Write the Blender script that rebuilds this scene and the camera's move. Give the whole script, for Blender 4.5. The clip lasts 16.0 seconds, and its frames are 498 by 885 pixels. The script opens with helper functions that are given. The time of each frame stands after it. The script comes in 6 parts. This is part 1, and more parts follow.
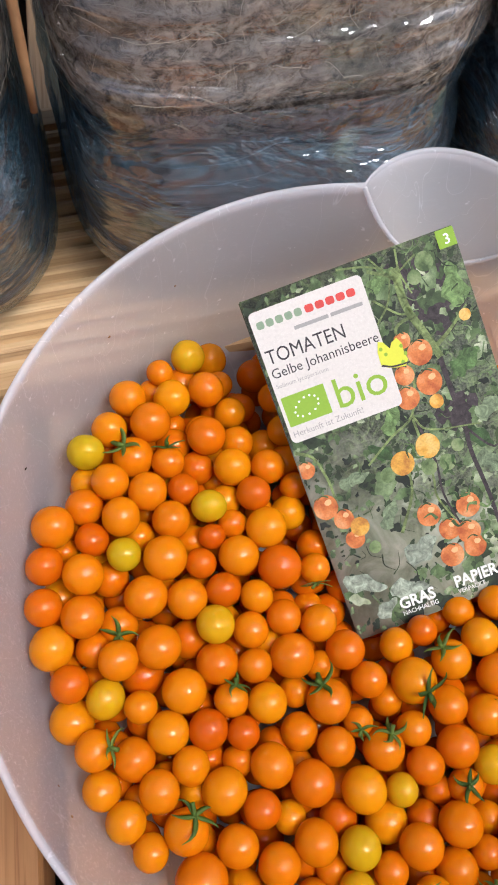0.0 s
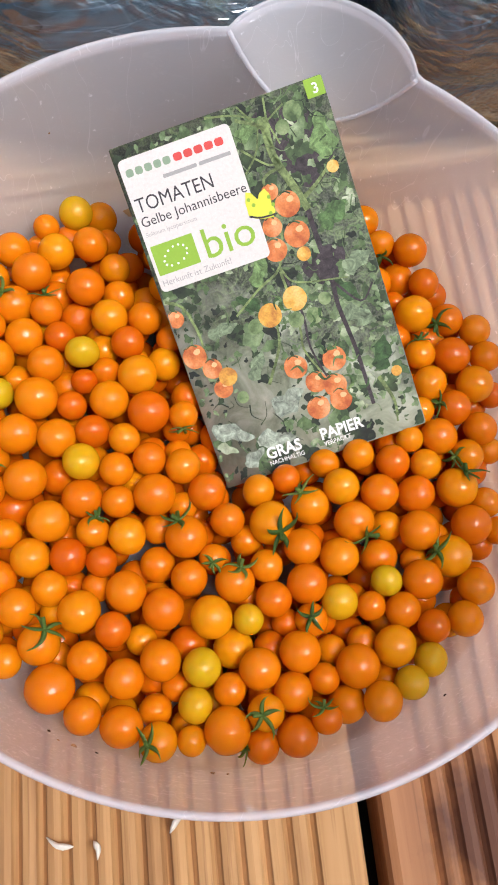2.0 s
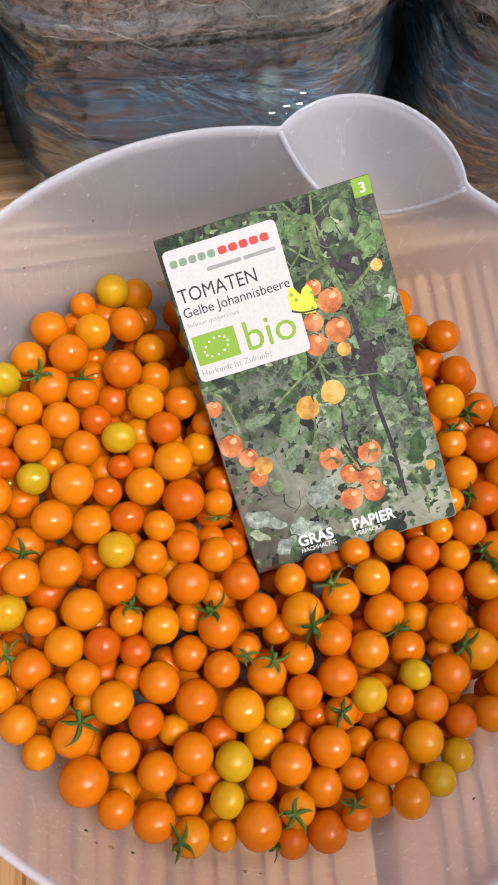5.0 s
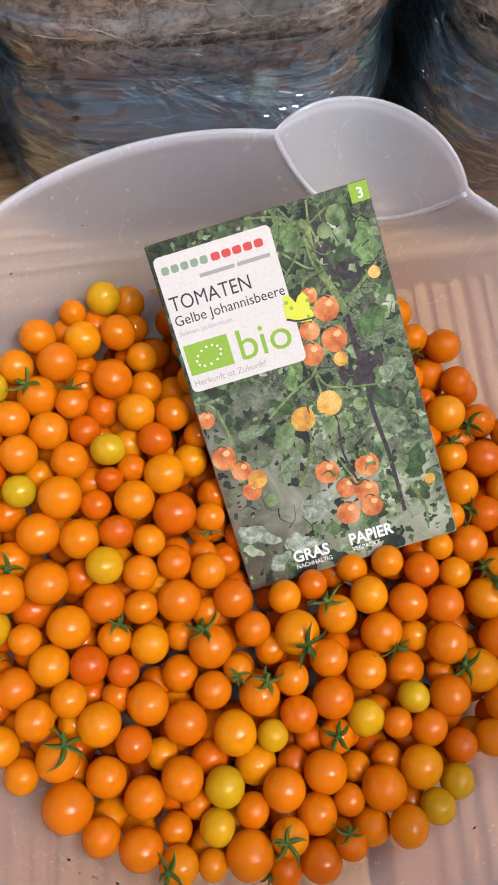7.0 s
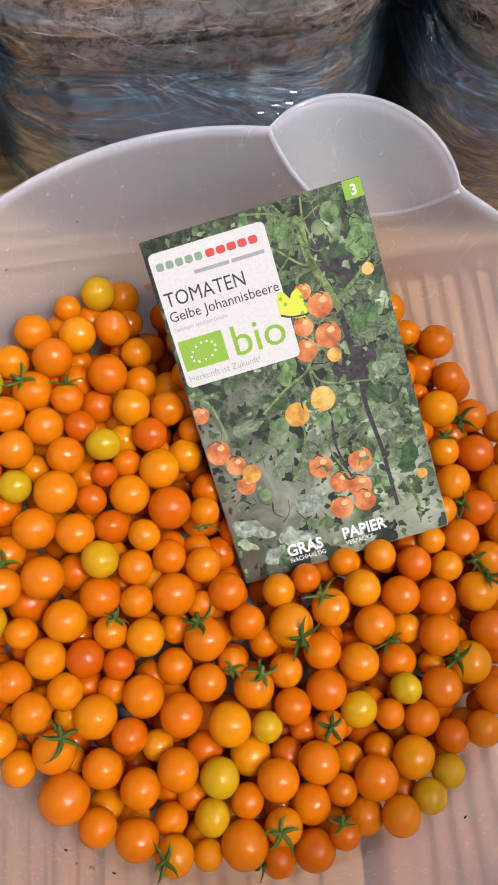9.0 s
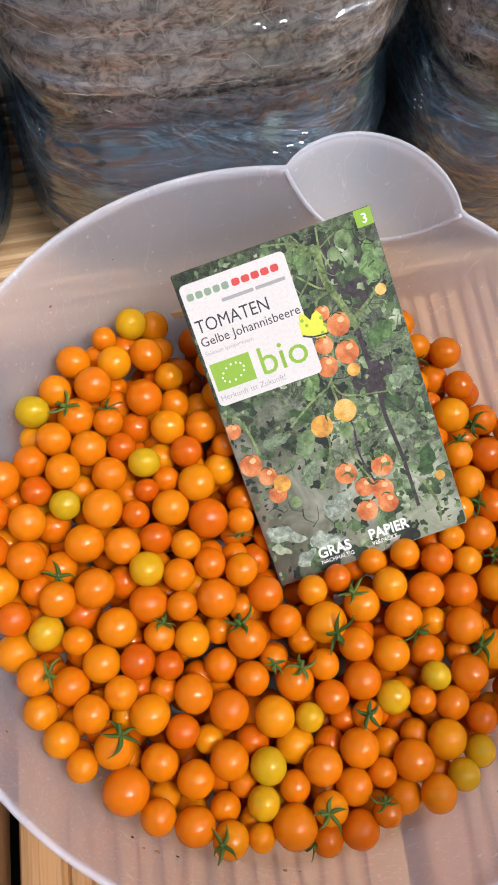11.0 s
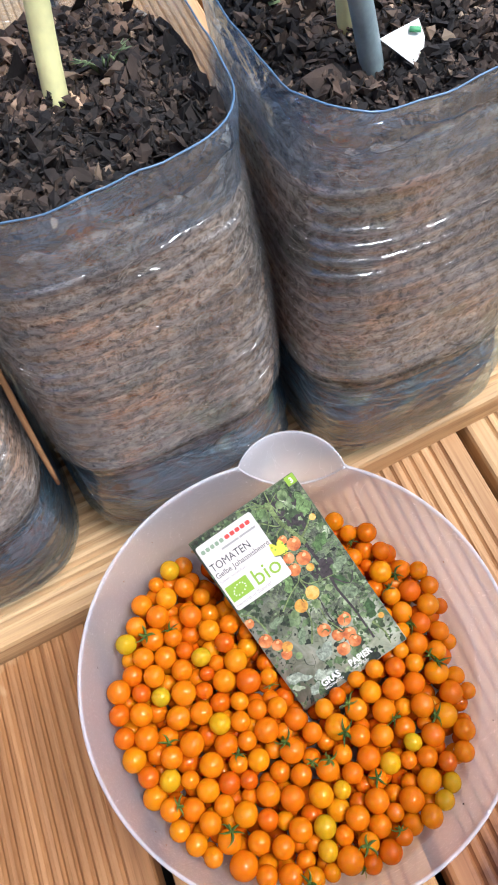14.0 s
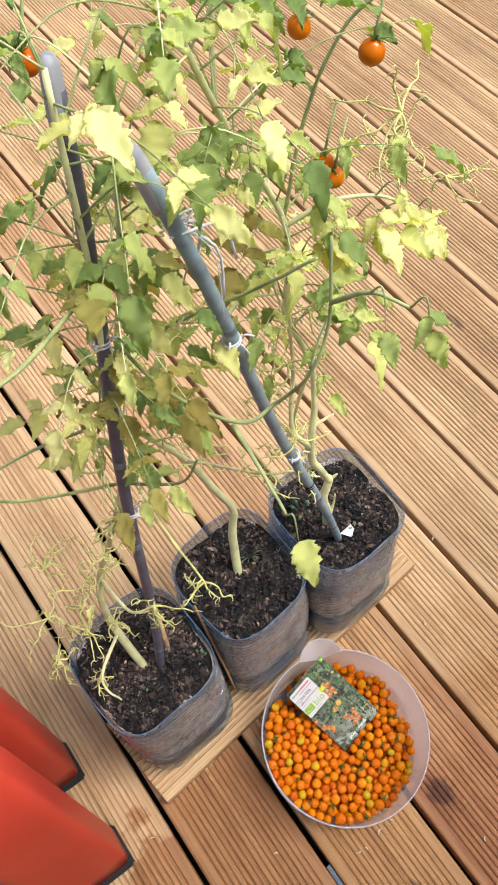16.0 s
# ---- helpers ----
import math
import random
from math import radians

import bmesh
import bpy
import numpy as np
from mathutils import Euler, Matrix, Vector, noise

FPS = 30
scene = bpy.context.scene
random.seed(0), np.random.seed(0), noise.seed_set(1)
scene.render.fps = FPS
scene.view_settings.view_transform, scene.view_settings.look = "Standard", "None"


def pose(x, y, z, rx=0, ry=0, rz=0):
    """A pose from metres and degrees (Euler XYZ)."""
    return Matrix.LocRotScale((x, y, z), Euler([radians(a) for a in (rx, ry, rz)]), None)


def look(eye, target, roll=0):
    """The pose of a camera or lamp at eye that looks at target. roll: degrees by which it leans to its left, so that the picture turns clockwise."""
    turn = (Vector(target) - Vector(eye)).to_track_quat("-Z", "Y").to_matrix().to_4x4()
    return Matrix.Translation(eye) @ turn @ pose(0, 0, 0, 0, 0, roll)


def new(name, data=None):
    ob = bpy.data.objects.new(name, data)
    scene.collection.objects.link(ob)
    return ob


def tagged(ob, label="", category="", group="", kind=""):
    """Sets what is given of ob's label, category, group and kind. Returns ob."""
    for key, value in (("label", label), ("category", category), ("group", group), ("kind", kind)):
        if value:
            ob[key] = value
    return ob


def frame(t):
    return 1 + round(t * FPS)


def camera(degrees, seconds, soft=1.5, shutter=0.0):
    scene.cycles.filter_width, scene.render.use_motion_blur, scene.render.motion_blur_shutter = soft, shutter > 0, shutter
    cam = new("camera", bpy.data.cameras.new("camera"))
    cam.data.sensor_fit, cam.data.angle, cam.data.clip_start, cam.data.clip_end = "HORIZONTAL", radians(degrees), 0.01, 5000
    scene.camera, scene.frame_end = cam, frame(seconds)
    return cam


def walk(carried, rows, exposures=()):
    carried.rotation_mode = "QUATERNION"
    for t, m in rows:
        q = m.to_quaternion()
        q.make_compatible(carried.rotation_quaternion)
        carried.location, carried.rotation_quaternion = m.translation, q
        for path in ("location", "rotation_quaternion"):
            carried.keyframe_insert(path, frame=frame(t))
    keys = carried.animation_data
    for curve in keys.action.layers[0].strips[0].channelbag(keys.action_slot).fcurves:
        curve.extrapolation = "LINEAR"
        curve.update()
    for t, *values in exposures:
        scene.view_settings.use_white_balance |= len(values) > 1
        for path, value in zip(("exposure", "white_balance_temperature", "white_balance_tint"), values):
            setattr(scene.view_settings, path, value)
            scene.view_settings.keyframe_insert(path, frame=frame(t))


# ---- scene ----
cam = camera(35.52, 16.0, soft=1.9)
PATH = [
    (0.0, pose(-0.1007, -0.0939, 0.2958, 24.169, -3.546, -8.549)),
    (0.5, pose(-0.0980, -0.0981, 0.2965, 22.487, -3.929, -7.997)),
    (1.0, pose(-0.0681, -0.1263, 0.2922, 20.786, -3.689, -7.581)),
    (1.5, pose(-0.0545, -0.1402, 0.2902, 20.489, -2.930, -6.935)),
    (2.0, pose(-0.0484, -0.1369, 0.2940, 20.285, -1.947, -6.130)),
    (2.5, pose(-0.0457, -0.1167, 0.3056, 19.968, -1.570, -5.467)),
    (3.0, pose(-0.0489, -0.1154, 0.2953, 19.318, -2.001, -5.286)),
    (3.5, pose(-0.0593, -0.1107, 0.2918, 19.035, -2.113, -4.857)),
    (3.7, pose(-0.0652, -0.1093, 0.2941, 19.327, -2.295, -4.747)),
    (5.8, pose(-0.0642, -0.0978, 0.3091, 18.756, -4.331, -5.231)),
    (6.0, pose(-0.0613, -0.0986, 0.3082, 18.702, -4.352, -5.255)),
    (6.5, pose(-0.0513, -0.1012, 0.3074, 18.859, -4.031, -4.991)),
    (7.0, pose(-0.0613, -0.0969, 0.2996, 19.768, -3.799, -4.785)),
    (7.5, pose(-0.0594, -0.0988, 0.3018, 20.394, -3.434, -4.637)),
    (8.0, pose(-0.0596, -0.0973, 0.3028, 21.003, -3.608, -4.971)),
    (8.2, pose(-0.0572, -0.0932, 0.3055, 20.591, -3.431, -4.854)),
    (10.5, pose(-0.0739, -0.1048, 0.2931, 18.716, -6.166, -5.620)),
    (11.0, pose(-0.0740, -0.1044, 0.3213, 20.665, -3.127, -7.493)),
    (11.5, pose(-0.0481, -0.0906, 0.3484, 20.803, -1.251, -8.546)),
    (12.0, pose(-0.0374, -0.0944, 0.3256, 21.546, -0.804, -8.867)),
    (12.5, pose(-0.0471, -0.1069, 0.3277, 22.173, -0.677, -10.146)),
    (13.0, pose(-0.0547, -0.1250, 0.3580, 24.679, -0.891, -13.098)),
    (13.5, pose(-0.0653, -0.1328, 0.4142, 28.222, 0.721, -15.808)),
    (14.0, pose(-0.0670, -0.1270, 0.5163, 28.012, 3.865, -21.165)),
    (14.5, pose(-0.0701, -0.1130, 0.6971, 25.351, 4.736, -29.093)),
    (15.0, pose(-0.0981, -0.1186, 0.9091, 22.793, 2.864, -34.644)),
    (15.5, pose(-0.1693, -0.1096, 1.0927, 23.534, 0.746, -36.013)),
    (16.0, pose(-0.2289, -0.1089, 1.2383, 29.010, 0.924, -36.165)),
]
walk(cam, PATH, exposures=(
    (0.0, 0.45, 6000, 10), (2.0, 0.57, 6000, 10), (8.0, 0.41, 6000, 10), (11.0, 0.50, 5900, 10), (12.5, 0.58, 5800, 10),
    (13.5, 0.76, 5700, 10), (14.5, 0.66, 5800, 10), (15.0, 0.43, 5900, 10), (15.5, 0.52, 5950, 10), (16.0, 0.37, 5950, 10)))

# ---- light ----
world = bpy.data.worlds.new("hazy_sky")
scene.world = world
world.use_nodes = True
wn = world.node_tree
sky = wn.nodes.new("ShaderNodeTexSky")
sky.sky_type = "NISHITA"
sky.sun_disc = False
SUN_EL, SUN_AZ = 62.0, 128.0          # degrees; azimuth from +y towards +x
sky.sun_elevation, sky.sun_rotation = radians(SUN_EL), radians(SUN_AZ)
sky.dust_density, sky.air_density = 6.0, 1.0
wn.nodes["Background"].inputs["Strength"].default_value = 0.15
wn.links.new(sky.outputs[0], wn.nodes["Background"].inputs["Color"])
sun = new("sun", bpy.data.lights.new("sun", "SUN"))
sun.data.energy, sun.data.angle, sun.data.color = 2.5, radians(28), (1.0, 0.98, 0.955)
sun.matrix_world = look((math.sin(radians(SUN_AZ)) * math.cos(radians(SUN_EL)) * 5,
                         math.cos(radians(SUN_AZ)) * math.cos(radians(SUN_EL)) * 5,
                         math.sin(radians(SUN_EL)) * 5), (0, 0, 0))


# ---- material helpers ----
class Nodes:
    """Small wrapper that builds a node material."""

    def __init__(self, name):
        self.mat = bpy.data.materials.new(name)
        self.mat.use_nodes = True
        self.tree = self.mat.node_tree
        self.tree.nodes.clear()
        self.out = self.tree.nodes.new("ShaderNodeOutputMaterial")

    def node(self, kind, **values):
        n = self.tree.nodes.new(kind)
        for key, value in values.items():
            key = key.replace("_", " ")
            n.inputs[key].default_value = value
        return n

    def link(self, a, b):
        self.tree.links.new(a, b)

    def coords(self, scale=(1, 1, 1), shift=True, kind="Object"):
        tc = self.tree.nodes.new("ShaderNodeTexCoord")
        mp = self.tree.nodes.new("ShaderNodeMapping")
        mp.inputs["Scale"].default_value = scale
        self.link(tc.outputs[kind], mp.inputs["Vector"])
        if shift:
            info = self.tree.nodes.new("ShaderNodeObjectInfo")
            mul = self.tree.nodes.new("ShaderNodeVectorMath")
            mul.operation = "SCALE"
            mul.inputs[0].default_value = (37.0, 23.0, 11.0)
            self.link(info.outputs["Random"], mul.inputs["Scale"])
            self.link(mul.outputs[0], mp.inputs["Location"])
        return mp.outputs[0]

    def noise(self, vec, scale, detail=4.0, rough=0.55, distortion=0.0):
        n = self.tree.nodes.new("ShaderNodeTexNoise")
        n.inputs["Scale"].default_value = scale
        n.inputs["Detail"].default_value = detail
        n.inputs["Roughness"].default_value = rough
        n.inputs["Distortion"].default_value = distortion
        self.link(vec, n.inputs["Vector"])
        return n.outputs["Fac"]

    def ramp(self, fac, *stops):
        r = self.tree.nodes.new("ShaderNodeValToRGB")
        while len(r.color_ramp.elements) < len(stops):
            r.color_ramp.elements.new(0.5)
        for e, (p, c) in zip(r.color_ramp.elements, stops):
            e.position = p
            e.color = (*c, 1.0) if len(c) == 3 else c
        self.link(fac, r.inputs["Fac"])
        return r.outputs["Color"]

    def mix(self, fac, a, b, how="MIX"):
        m = self.tree.nodes.new("ShaderNodeMix")
        m.data_type, m.blend_type = "RGBA", how
        for sock, v in ((m.inputs[0], fac), (m.inputs[6], a), (m.inputs[7], b)):
            if isinstance(v, (int, float)):
                sock.default_value = v
            elif isinstance(v, tuple):
                sock.default_value = (*v, 1.0) if len(v) == 3 else v
            else:
                self.link(v, sock)
        return m.outputs[2]

    def maths(self, how, a, b=0.0):
        m = self.tree.nodes.new("ShaderNodeMath")
        m.operation = how
        for sock, v in ((m.inputs[0], a), (m.inputs[1], b)):
            if isinstance(v, (int, float)):
                sock.default_value = v
            else:
                self.link(v, sock)
        return m.outputs[0]

    def bump(self, height, strength, distance):
        b = self.tree.nodes.new("ShaderNodeBump")
        b.inputs["Strength"].default_value = strength
        b.inputs["Distance"].default_value = distance
        self.link(height, b.inputs["Height"])
        return b.outputs["Normal"]

    def random(self):
        return self.tree.nodes.new("ShaderNodeObjectInfo").outputs["Random"]

    def principled(self, color, rough=0.5, normal=None, **more):
        p = self.tree.nodes.new("ShaderNodeBsdfPrincipled")
        for key, v in dict({"Base Color": color, "Roughness": rough}, **{k.replace("_", " "): v for k, v in more.items()}).items():
            if isinstance(v, tuple):
                p.inputs[key].default_value = (*v, 1.0) if key in ("Base Color",) and len(v) == 3 else v
            elif isinstance(v, (int, float)):
                p.inputs[key].default_value = v
            else:
                self.link(v, p.inputs[key])
        if normal is not None:
            self.link(normal, p.inputs["Normal"])
        return p.outputs[0]

    def mixed(self, fac, a, b):
        m = self.tree.nodes.new("ShaderNodeMixShader")
        if isinstance(fac, (int, float)):
            m.inputs[0].default_value = fac
        else:
            self.link(fac, m.inputs[0])
        self.link(a, m.inputs[1])
        self.link(b, m.inputs[2])
        return m.outputs[0]

    def shader(self, kind, **values):
        return self.node(kind, **values).outputs[0]

    def done(self, shader):
        self.link(shader, self.out.inputs["Surface"])
        return self.mat


# ---- materials ----
def plain_material(name, color, rough=0.5, vary=0.12, scale=60, bump=0.2, **more):
    n = Nodes(name)
    v = n.coords()
    f = n.noise(v, scale, 4)
    lo, hi = tuple(x * (1 - vary) for x in color), tuple(min(1, x * (1 + vary)) for x in color)
    return n.done(n.principled(n.ramp(f, (0.3, lo), (0.7, hi)), rough, n.bump(n.noise(v, scale * 4, 3), bump, 0.0008), **more))


def wood_material(name, light, mid, dark, stain=None, red_shade=None, start=0.0):
    """Larch-like decking: long grain, knots, weathered stains."""
    n = Nodes(name)
    v = n.coords((1, 1, 1))
    long = n.coords((1.0, 0.035, 1.0))
    grain = n.noise(long, 160, 5, 0.6, 0.6)
    broad = n.noise(long, 26, 3, 0.5, 0.8)
    blotch = n.noise(v, 5.5, 4, 0.6)
    spots = n.noise(v, 38, 3, 0.6)
    c = n.ramp(grain, (0.3, dark), (0.52, mid), (0.72, light))
    c2 = n.ramp(broad, (0.32, dark), (0.5, mid), (0.7, light))
    c = n.mix(0.45, c, c2)
    pore = n.noise(n.coords((1.0, 0.02, 1.0)), 620, 3, 0.6)
    c = n.mix(n.ramp(pore, (0.56, (0, 0, 0)), (0.68, (0.6,) * 3)), c, n.mix(1.0, c, (0.55, 0.46, 0.4), "MULTIPLY"))
    c = n.mix(n.ramp(blotch, (0.42, (0, 0, 0)), (0.68, (0.5, 0.5, 0.5))), c, n.mix(1.0, c, (0.74, 0.66, 0.62), "MULTIPLY"))
    # knots: rare dark spots
    vor = n.tree.nodes.new("ShaderNodeTexVoronoi")
    vor.inputs["Scale"].default_value = 1.0
    n.link(n.coords((6.5, 3.2, 0.01)), vor.inputs["Vector"])
    knot = n.ramp(n.maths("ADD", vor.outputs["Distance"], n.maths("MULTIPLY", n.maths("SUBTRACT", spots, 0.5), 0.10)),
                  (0.02, (0.85, 0.85, 0.85)), (0.085, (0, 0, 0)))
    c = n.mix(knot, c, (0.085, 0.042, 0.03))
    # board to board difference
    c = n.mix(1.0, c, n.ramp(n.random(), (0.0, (0.86, 0.78, 0.72)), (0.5, (1.0, 0.97, 0.94)), (1.0, (1.12, 1.12, 1.1))), "MULTIPLY")
    if stain:      # one old dark stain: x, y, half length along x and y
        tc = n.tree.nodes.new("ShaderNodeTexCoord")
        mp = n.tree.nodes.new("ShaderNodeMapping")
        mp.inputs["Location"].default_value = (-stain[0] / stain[2], -stain[1] / stain[3], 0)
        mp.inputs["Scale"].default_value = (1 / stain[2], 1 / stain[3], 0)
        n.link(tc.outputs["Object"], mp.inputs["Vector"])
        far = n.tree.nodes.new("ShaderNodeVectorMath")
        far.operation = "LENGTH"
        n.link(mp.outputs[0], far.inputs[0])
        edge = n.maths("ADD", far.outputs["Value"], n.maths("MULTIPLY", n.maths("SUBTRACT", n.noise(v, 45, 4, 0.65), 0.5), 1.6))
        c = n.mix(n.ramp(edge, (0.30, (0.85,) * 3), (0.8, (0, 0, 0))), c, (0.10, 0.045, 0.03))
    if red_shade is not None:       # redder boards with the near shade painted in, ending unevenly from board to board
        sep = n.tree.nodes.new("ShaderNodeSeparateXYZ")
        n.link(n.coords(shift=False), sep.inputs[0])
        along = n.maths("ADD", n.maths("MULTIPLY", sep.outputs["Y"], -2.6), n.maths("MULTIPLY", n.random(), 0.2))
        along = n.maths("ADD", along, n.maths("MULTIPLY", n.maths("SUBTRACT", n.noise(v, 9, 4, 0.6), 0.5), 0.9))
        c = n.mix(n.ramp(along, (start, (0, 0, 0)), (start + 0.5, (0.9,) * 3)), c, n.mix(1.0, c, red_shade, "MULTIPLY"))
    normal = n.bump(n.mix(0.5, grain, spots), 0.35, 0.0012)
    return n.done(n.principled(c, n.ramp(blotch, (0.35, (0.74,) * 3), (0.7, (0.6,) * 3)), normal, Specular_IOR_Level=0.32))


DECK = wood_material("larch_decking", (0.66, 0.475, 0.275), (0.54, 0.365, 0.185), (0.31, 0.18, 0.085), red_shade=(0.79, 0.63, 0.46))
DECK_RED = wood_material("reddened_larch_decking", (0.66, 0.475, 0.275), (0.54, 0.365, 0.185), (0.31, 0.18, 0.085), red_shade=(0.58, 0.405, 0.28), start=-0.45)
STAINED = wood_material("stained_larch", (0.62, 0.42, 0.23), (0.50, 0.31, 0.15), (0.28, 0.15, 0.07), (-0.035, -0.180, 0.034, 0.042), (0.74, 0.52, 0.40))
PLANK = wood_material("pale_larch", (0.68, 0.50, 0.29), (0.56, 0.38, 0.19), (0.32, 0.19, 0.09))


def soil_material():
    """Dark peat with drier fibrous patches."""
    n = Nodes("potting_soil")
    v = n.coords()
    a = n.noise(v, 190, 6, 0.75)
    b = n.noise(v, 24, 3, 0.6)
    fibre = n.noise(n.coords((1, 5, 2)), 210, 4, 0.7, 1.5)
    c = n.ramp(a, (0.34, (0.003, 0.0025, 0.0025)), (0.52, (0.015, 0.010, 0.008)), (0.72, (0.06, 0.039, 0.028)))
    dry = n.ramp(fibre, (0.35, (0.03, 0.02, 0.015)), (0.65, (0.17, 0.12, 0.085)))
    c = n.mix(n.ramp(b, (0.53, (0, 0, 0)), (0.64, (0.85,) * 3)), c, dry)
    return n.done(n.principled(c, 0.95, n.bump(n.mix(0.5, a, fibre), 1.0, 0.006)))


SOIL = soil_material()


def chip_material():
    n = Nodes("bark_chip")
    v = n.coords()
    a = n.noise(v, 300, 3)
    c = n.ramp(n.random(), (0.0, (0.008, 0.006, 0.005)), (0.55, (0.03, 0.021, 0.016)), (0.85, (0.085, 0.055, 0.036)), (1.0, (0.26, 0.19, 0.13)))
    isl = n.tree.nodes.new("ShaderNodeNewGeometry")
    c2 = n.ramp(isl.outputs["Random Per Island"], (0.0, (0.004, 0.003, 0.003)), (0.40, (0.013, 0.009, 0.007)), (0.75, (0.05, 0.033, 0.024)), (0.975, (0.14, 0.098, 0.07)), (0.992, (0.30, 0.22, 0.15)), (1.0, (0.40, 0.31, 0.22)))
    c2 = n.mix(1.0, c2, n.ramp(n.noise(v, 30, 3, 0.6), (0.36, (0.4,) * 3), (0.5, (1.0,) * 3), (0.64, (2.0, 1.9, 1.8))), "MULTIPLY")
    return n.done(n.principled(c2, 0.85, n.bump(a, 0.6, 0.001)))


CHIP = chip_material()


def root_ball_material():
    """Soil seen through the bottle: brown, rusty and grey-green patches matted with pale fine roots."""
    n = Nodes("root_ball")
    v = n.coords()
    base = n.noise(v, 13, 5, 0.62)
    crumb = n.noise(n.coords((1, 1, 1.3)), 210, 6, 0.78, 0.6)
    c = n.ramp(crumb, (0.36, (0.014, 0.011, 0.010)), (0.42, (0.19, 0.15, 0.115)), (0.49, (0.52, 0.43, 0.34)), (0.575, (0.88, 0.80, 0.69)))
    c = n.mix(n.ramp(base, (0.42, (0.9,) * 3), (0.52, (0, 0, 0))), c, n.mix(1.0, c, (0.42, 0.43, 0.46), "MULTIPLY"))
    rust = n.noise(v, 13, 3, 0.6)
    c = n.mix(n.ramp(rust, (0.54, (0, 0, 0)), (0.62, (0.8,) * 3)), c, n.mix(1.0, c, (1.2, 0.86, 0.62), "MULTIPLY"))
    green = n.noise(n.coords((1.3, 0.9, 1.1)), 16, 3, 0.6)
    c = n.mix(n.ramp(green, (0.56, (0, 0, 0)), (0.64, (0.6,) * 3)), c, n.mix(0.5, n.mix(1.0, c, (0.70, 0.95, 0.72), "MULTIPLY"), (0.07, 0.10, 0.07)))
    sep = n.tree.nodes.new("ShaderNodeSeparateXYZ")      # dark lines at the rib spacing: shade of the ribs painted on the soil
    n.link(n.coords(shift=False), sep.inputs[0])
    rib_shade = n.maths("SINE", n.maths("ADD", n.maths("MULTIPLY", sep.outputs["Z"], 541.6), n.maths("MULTIPLY", n.noise(v, 15, 3, 0.6), 9.0)))
    c = n.mix(n.ramp(rib_shade, (0.0, (0.85,) * 3), (0.45, (0, 0, 0))), c, n.mix(1.0, c, (0.56, 0.55, 0.56), "MULTIPLY"))
    much_here = n.ramp(n.noise(n.coords((1.1, 0.8, 1.0)), 12, 2, 0.5), (0.40, (0.25,) * 3), (0.60, (1.0,) * 3))
    for stretch, scale, width, much in (((1.0, 1.0, 0.55), 60, 0.007, 0.9), ((1.2, 0.9, 1.0), 95, 0.008, 0.8), ((0.8, 1.1, 1.9), 75, 0.007, 0.75)):
        web = n.noise(n.coords(stretch), scale, 3, 0.55, 1.6)
        thread = n.maths("ABSOLUTE", n.maths("SUBTRACT", web, 0.5))
        c = n.mix(n.mix(1.0, n.ramp(thread, (0.0, (much,) * 3), (width, (0, 0, 0))), much_here, "MULTIPLY"), c, (0.68, 0.60, 0.48))
    return n.done(n.principled(c, 0.75, n.bump(crumb, 0.9, 0.004)))


ROOTS = root_ball_material()


def drain_material():
    """Wet leaf scraps in the bottle's foot, with the crumpled plastic's slate-blue reflections painted in, brown
    hollows and a few yellowish lumps.
    """
    n = Nodes("wet_drainage_reflections")
    v = n.coords()
    flow = n.noise(n.coords((0.8, 0.8, 1.5)), 20, 4, 0.6, 1.6)
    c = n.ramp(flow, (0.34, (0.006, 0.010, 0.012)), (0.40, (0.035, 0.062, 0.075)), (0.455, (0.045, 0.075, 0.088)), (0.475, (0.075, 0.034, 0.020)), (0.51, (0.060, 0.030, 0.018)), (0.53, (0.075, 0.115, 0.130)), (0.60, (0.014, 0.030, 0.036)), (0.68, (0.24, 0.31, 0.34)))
    hollow = n.noise(n.coords((1.0, 1.0, 1.7)), 19, 2, 0.5, 0.4)
    c = n.mix(n.ramp(hollow, (0.58, (0, 0, 0)), (0.62, (0.85,) * 3)), c, (0.055, 0.026, 0.016))
    lump = n.noise(n.coords((1.2, 1.0, 0.9)), 21, 2, 0.4)
    c = n.mix(n.ramp(lump, (0.61, (0, 0, 0)), (0.67, (0.85,) * 3)), c, (0.27, 0.29, 0.19))
    # pale lines painted as glints along the plastic's folds
    glint_line = n.maths("ABSOLUTE", n.maths("SUBTRACT", n.noise(n.coords((0.7, 0.7, 3.0)), 26, 3, 0.5, 1.0), 0.5))
    c = n.mix(n.ramp(glint_line, (0.0, (0.9,) * 3), (0.010, (0, 0, 0))), c, (0.26, 0.33, 0.38))
    c = n.mix(1.0, c, n.ramp(n.noise(v, 190, 4, 0.7), (0.3, (0.45,) * 3), (0.7, (1.45,) * 3)), "MULTIPLY")
    return n.done(n.principled(c, 0.3, n.bump(flow, 1.0, 0.01)))


DRAIN = drain_material()


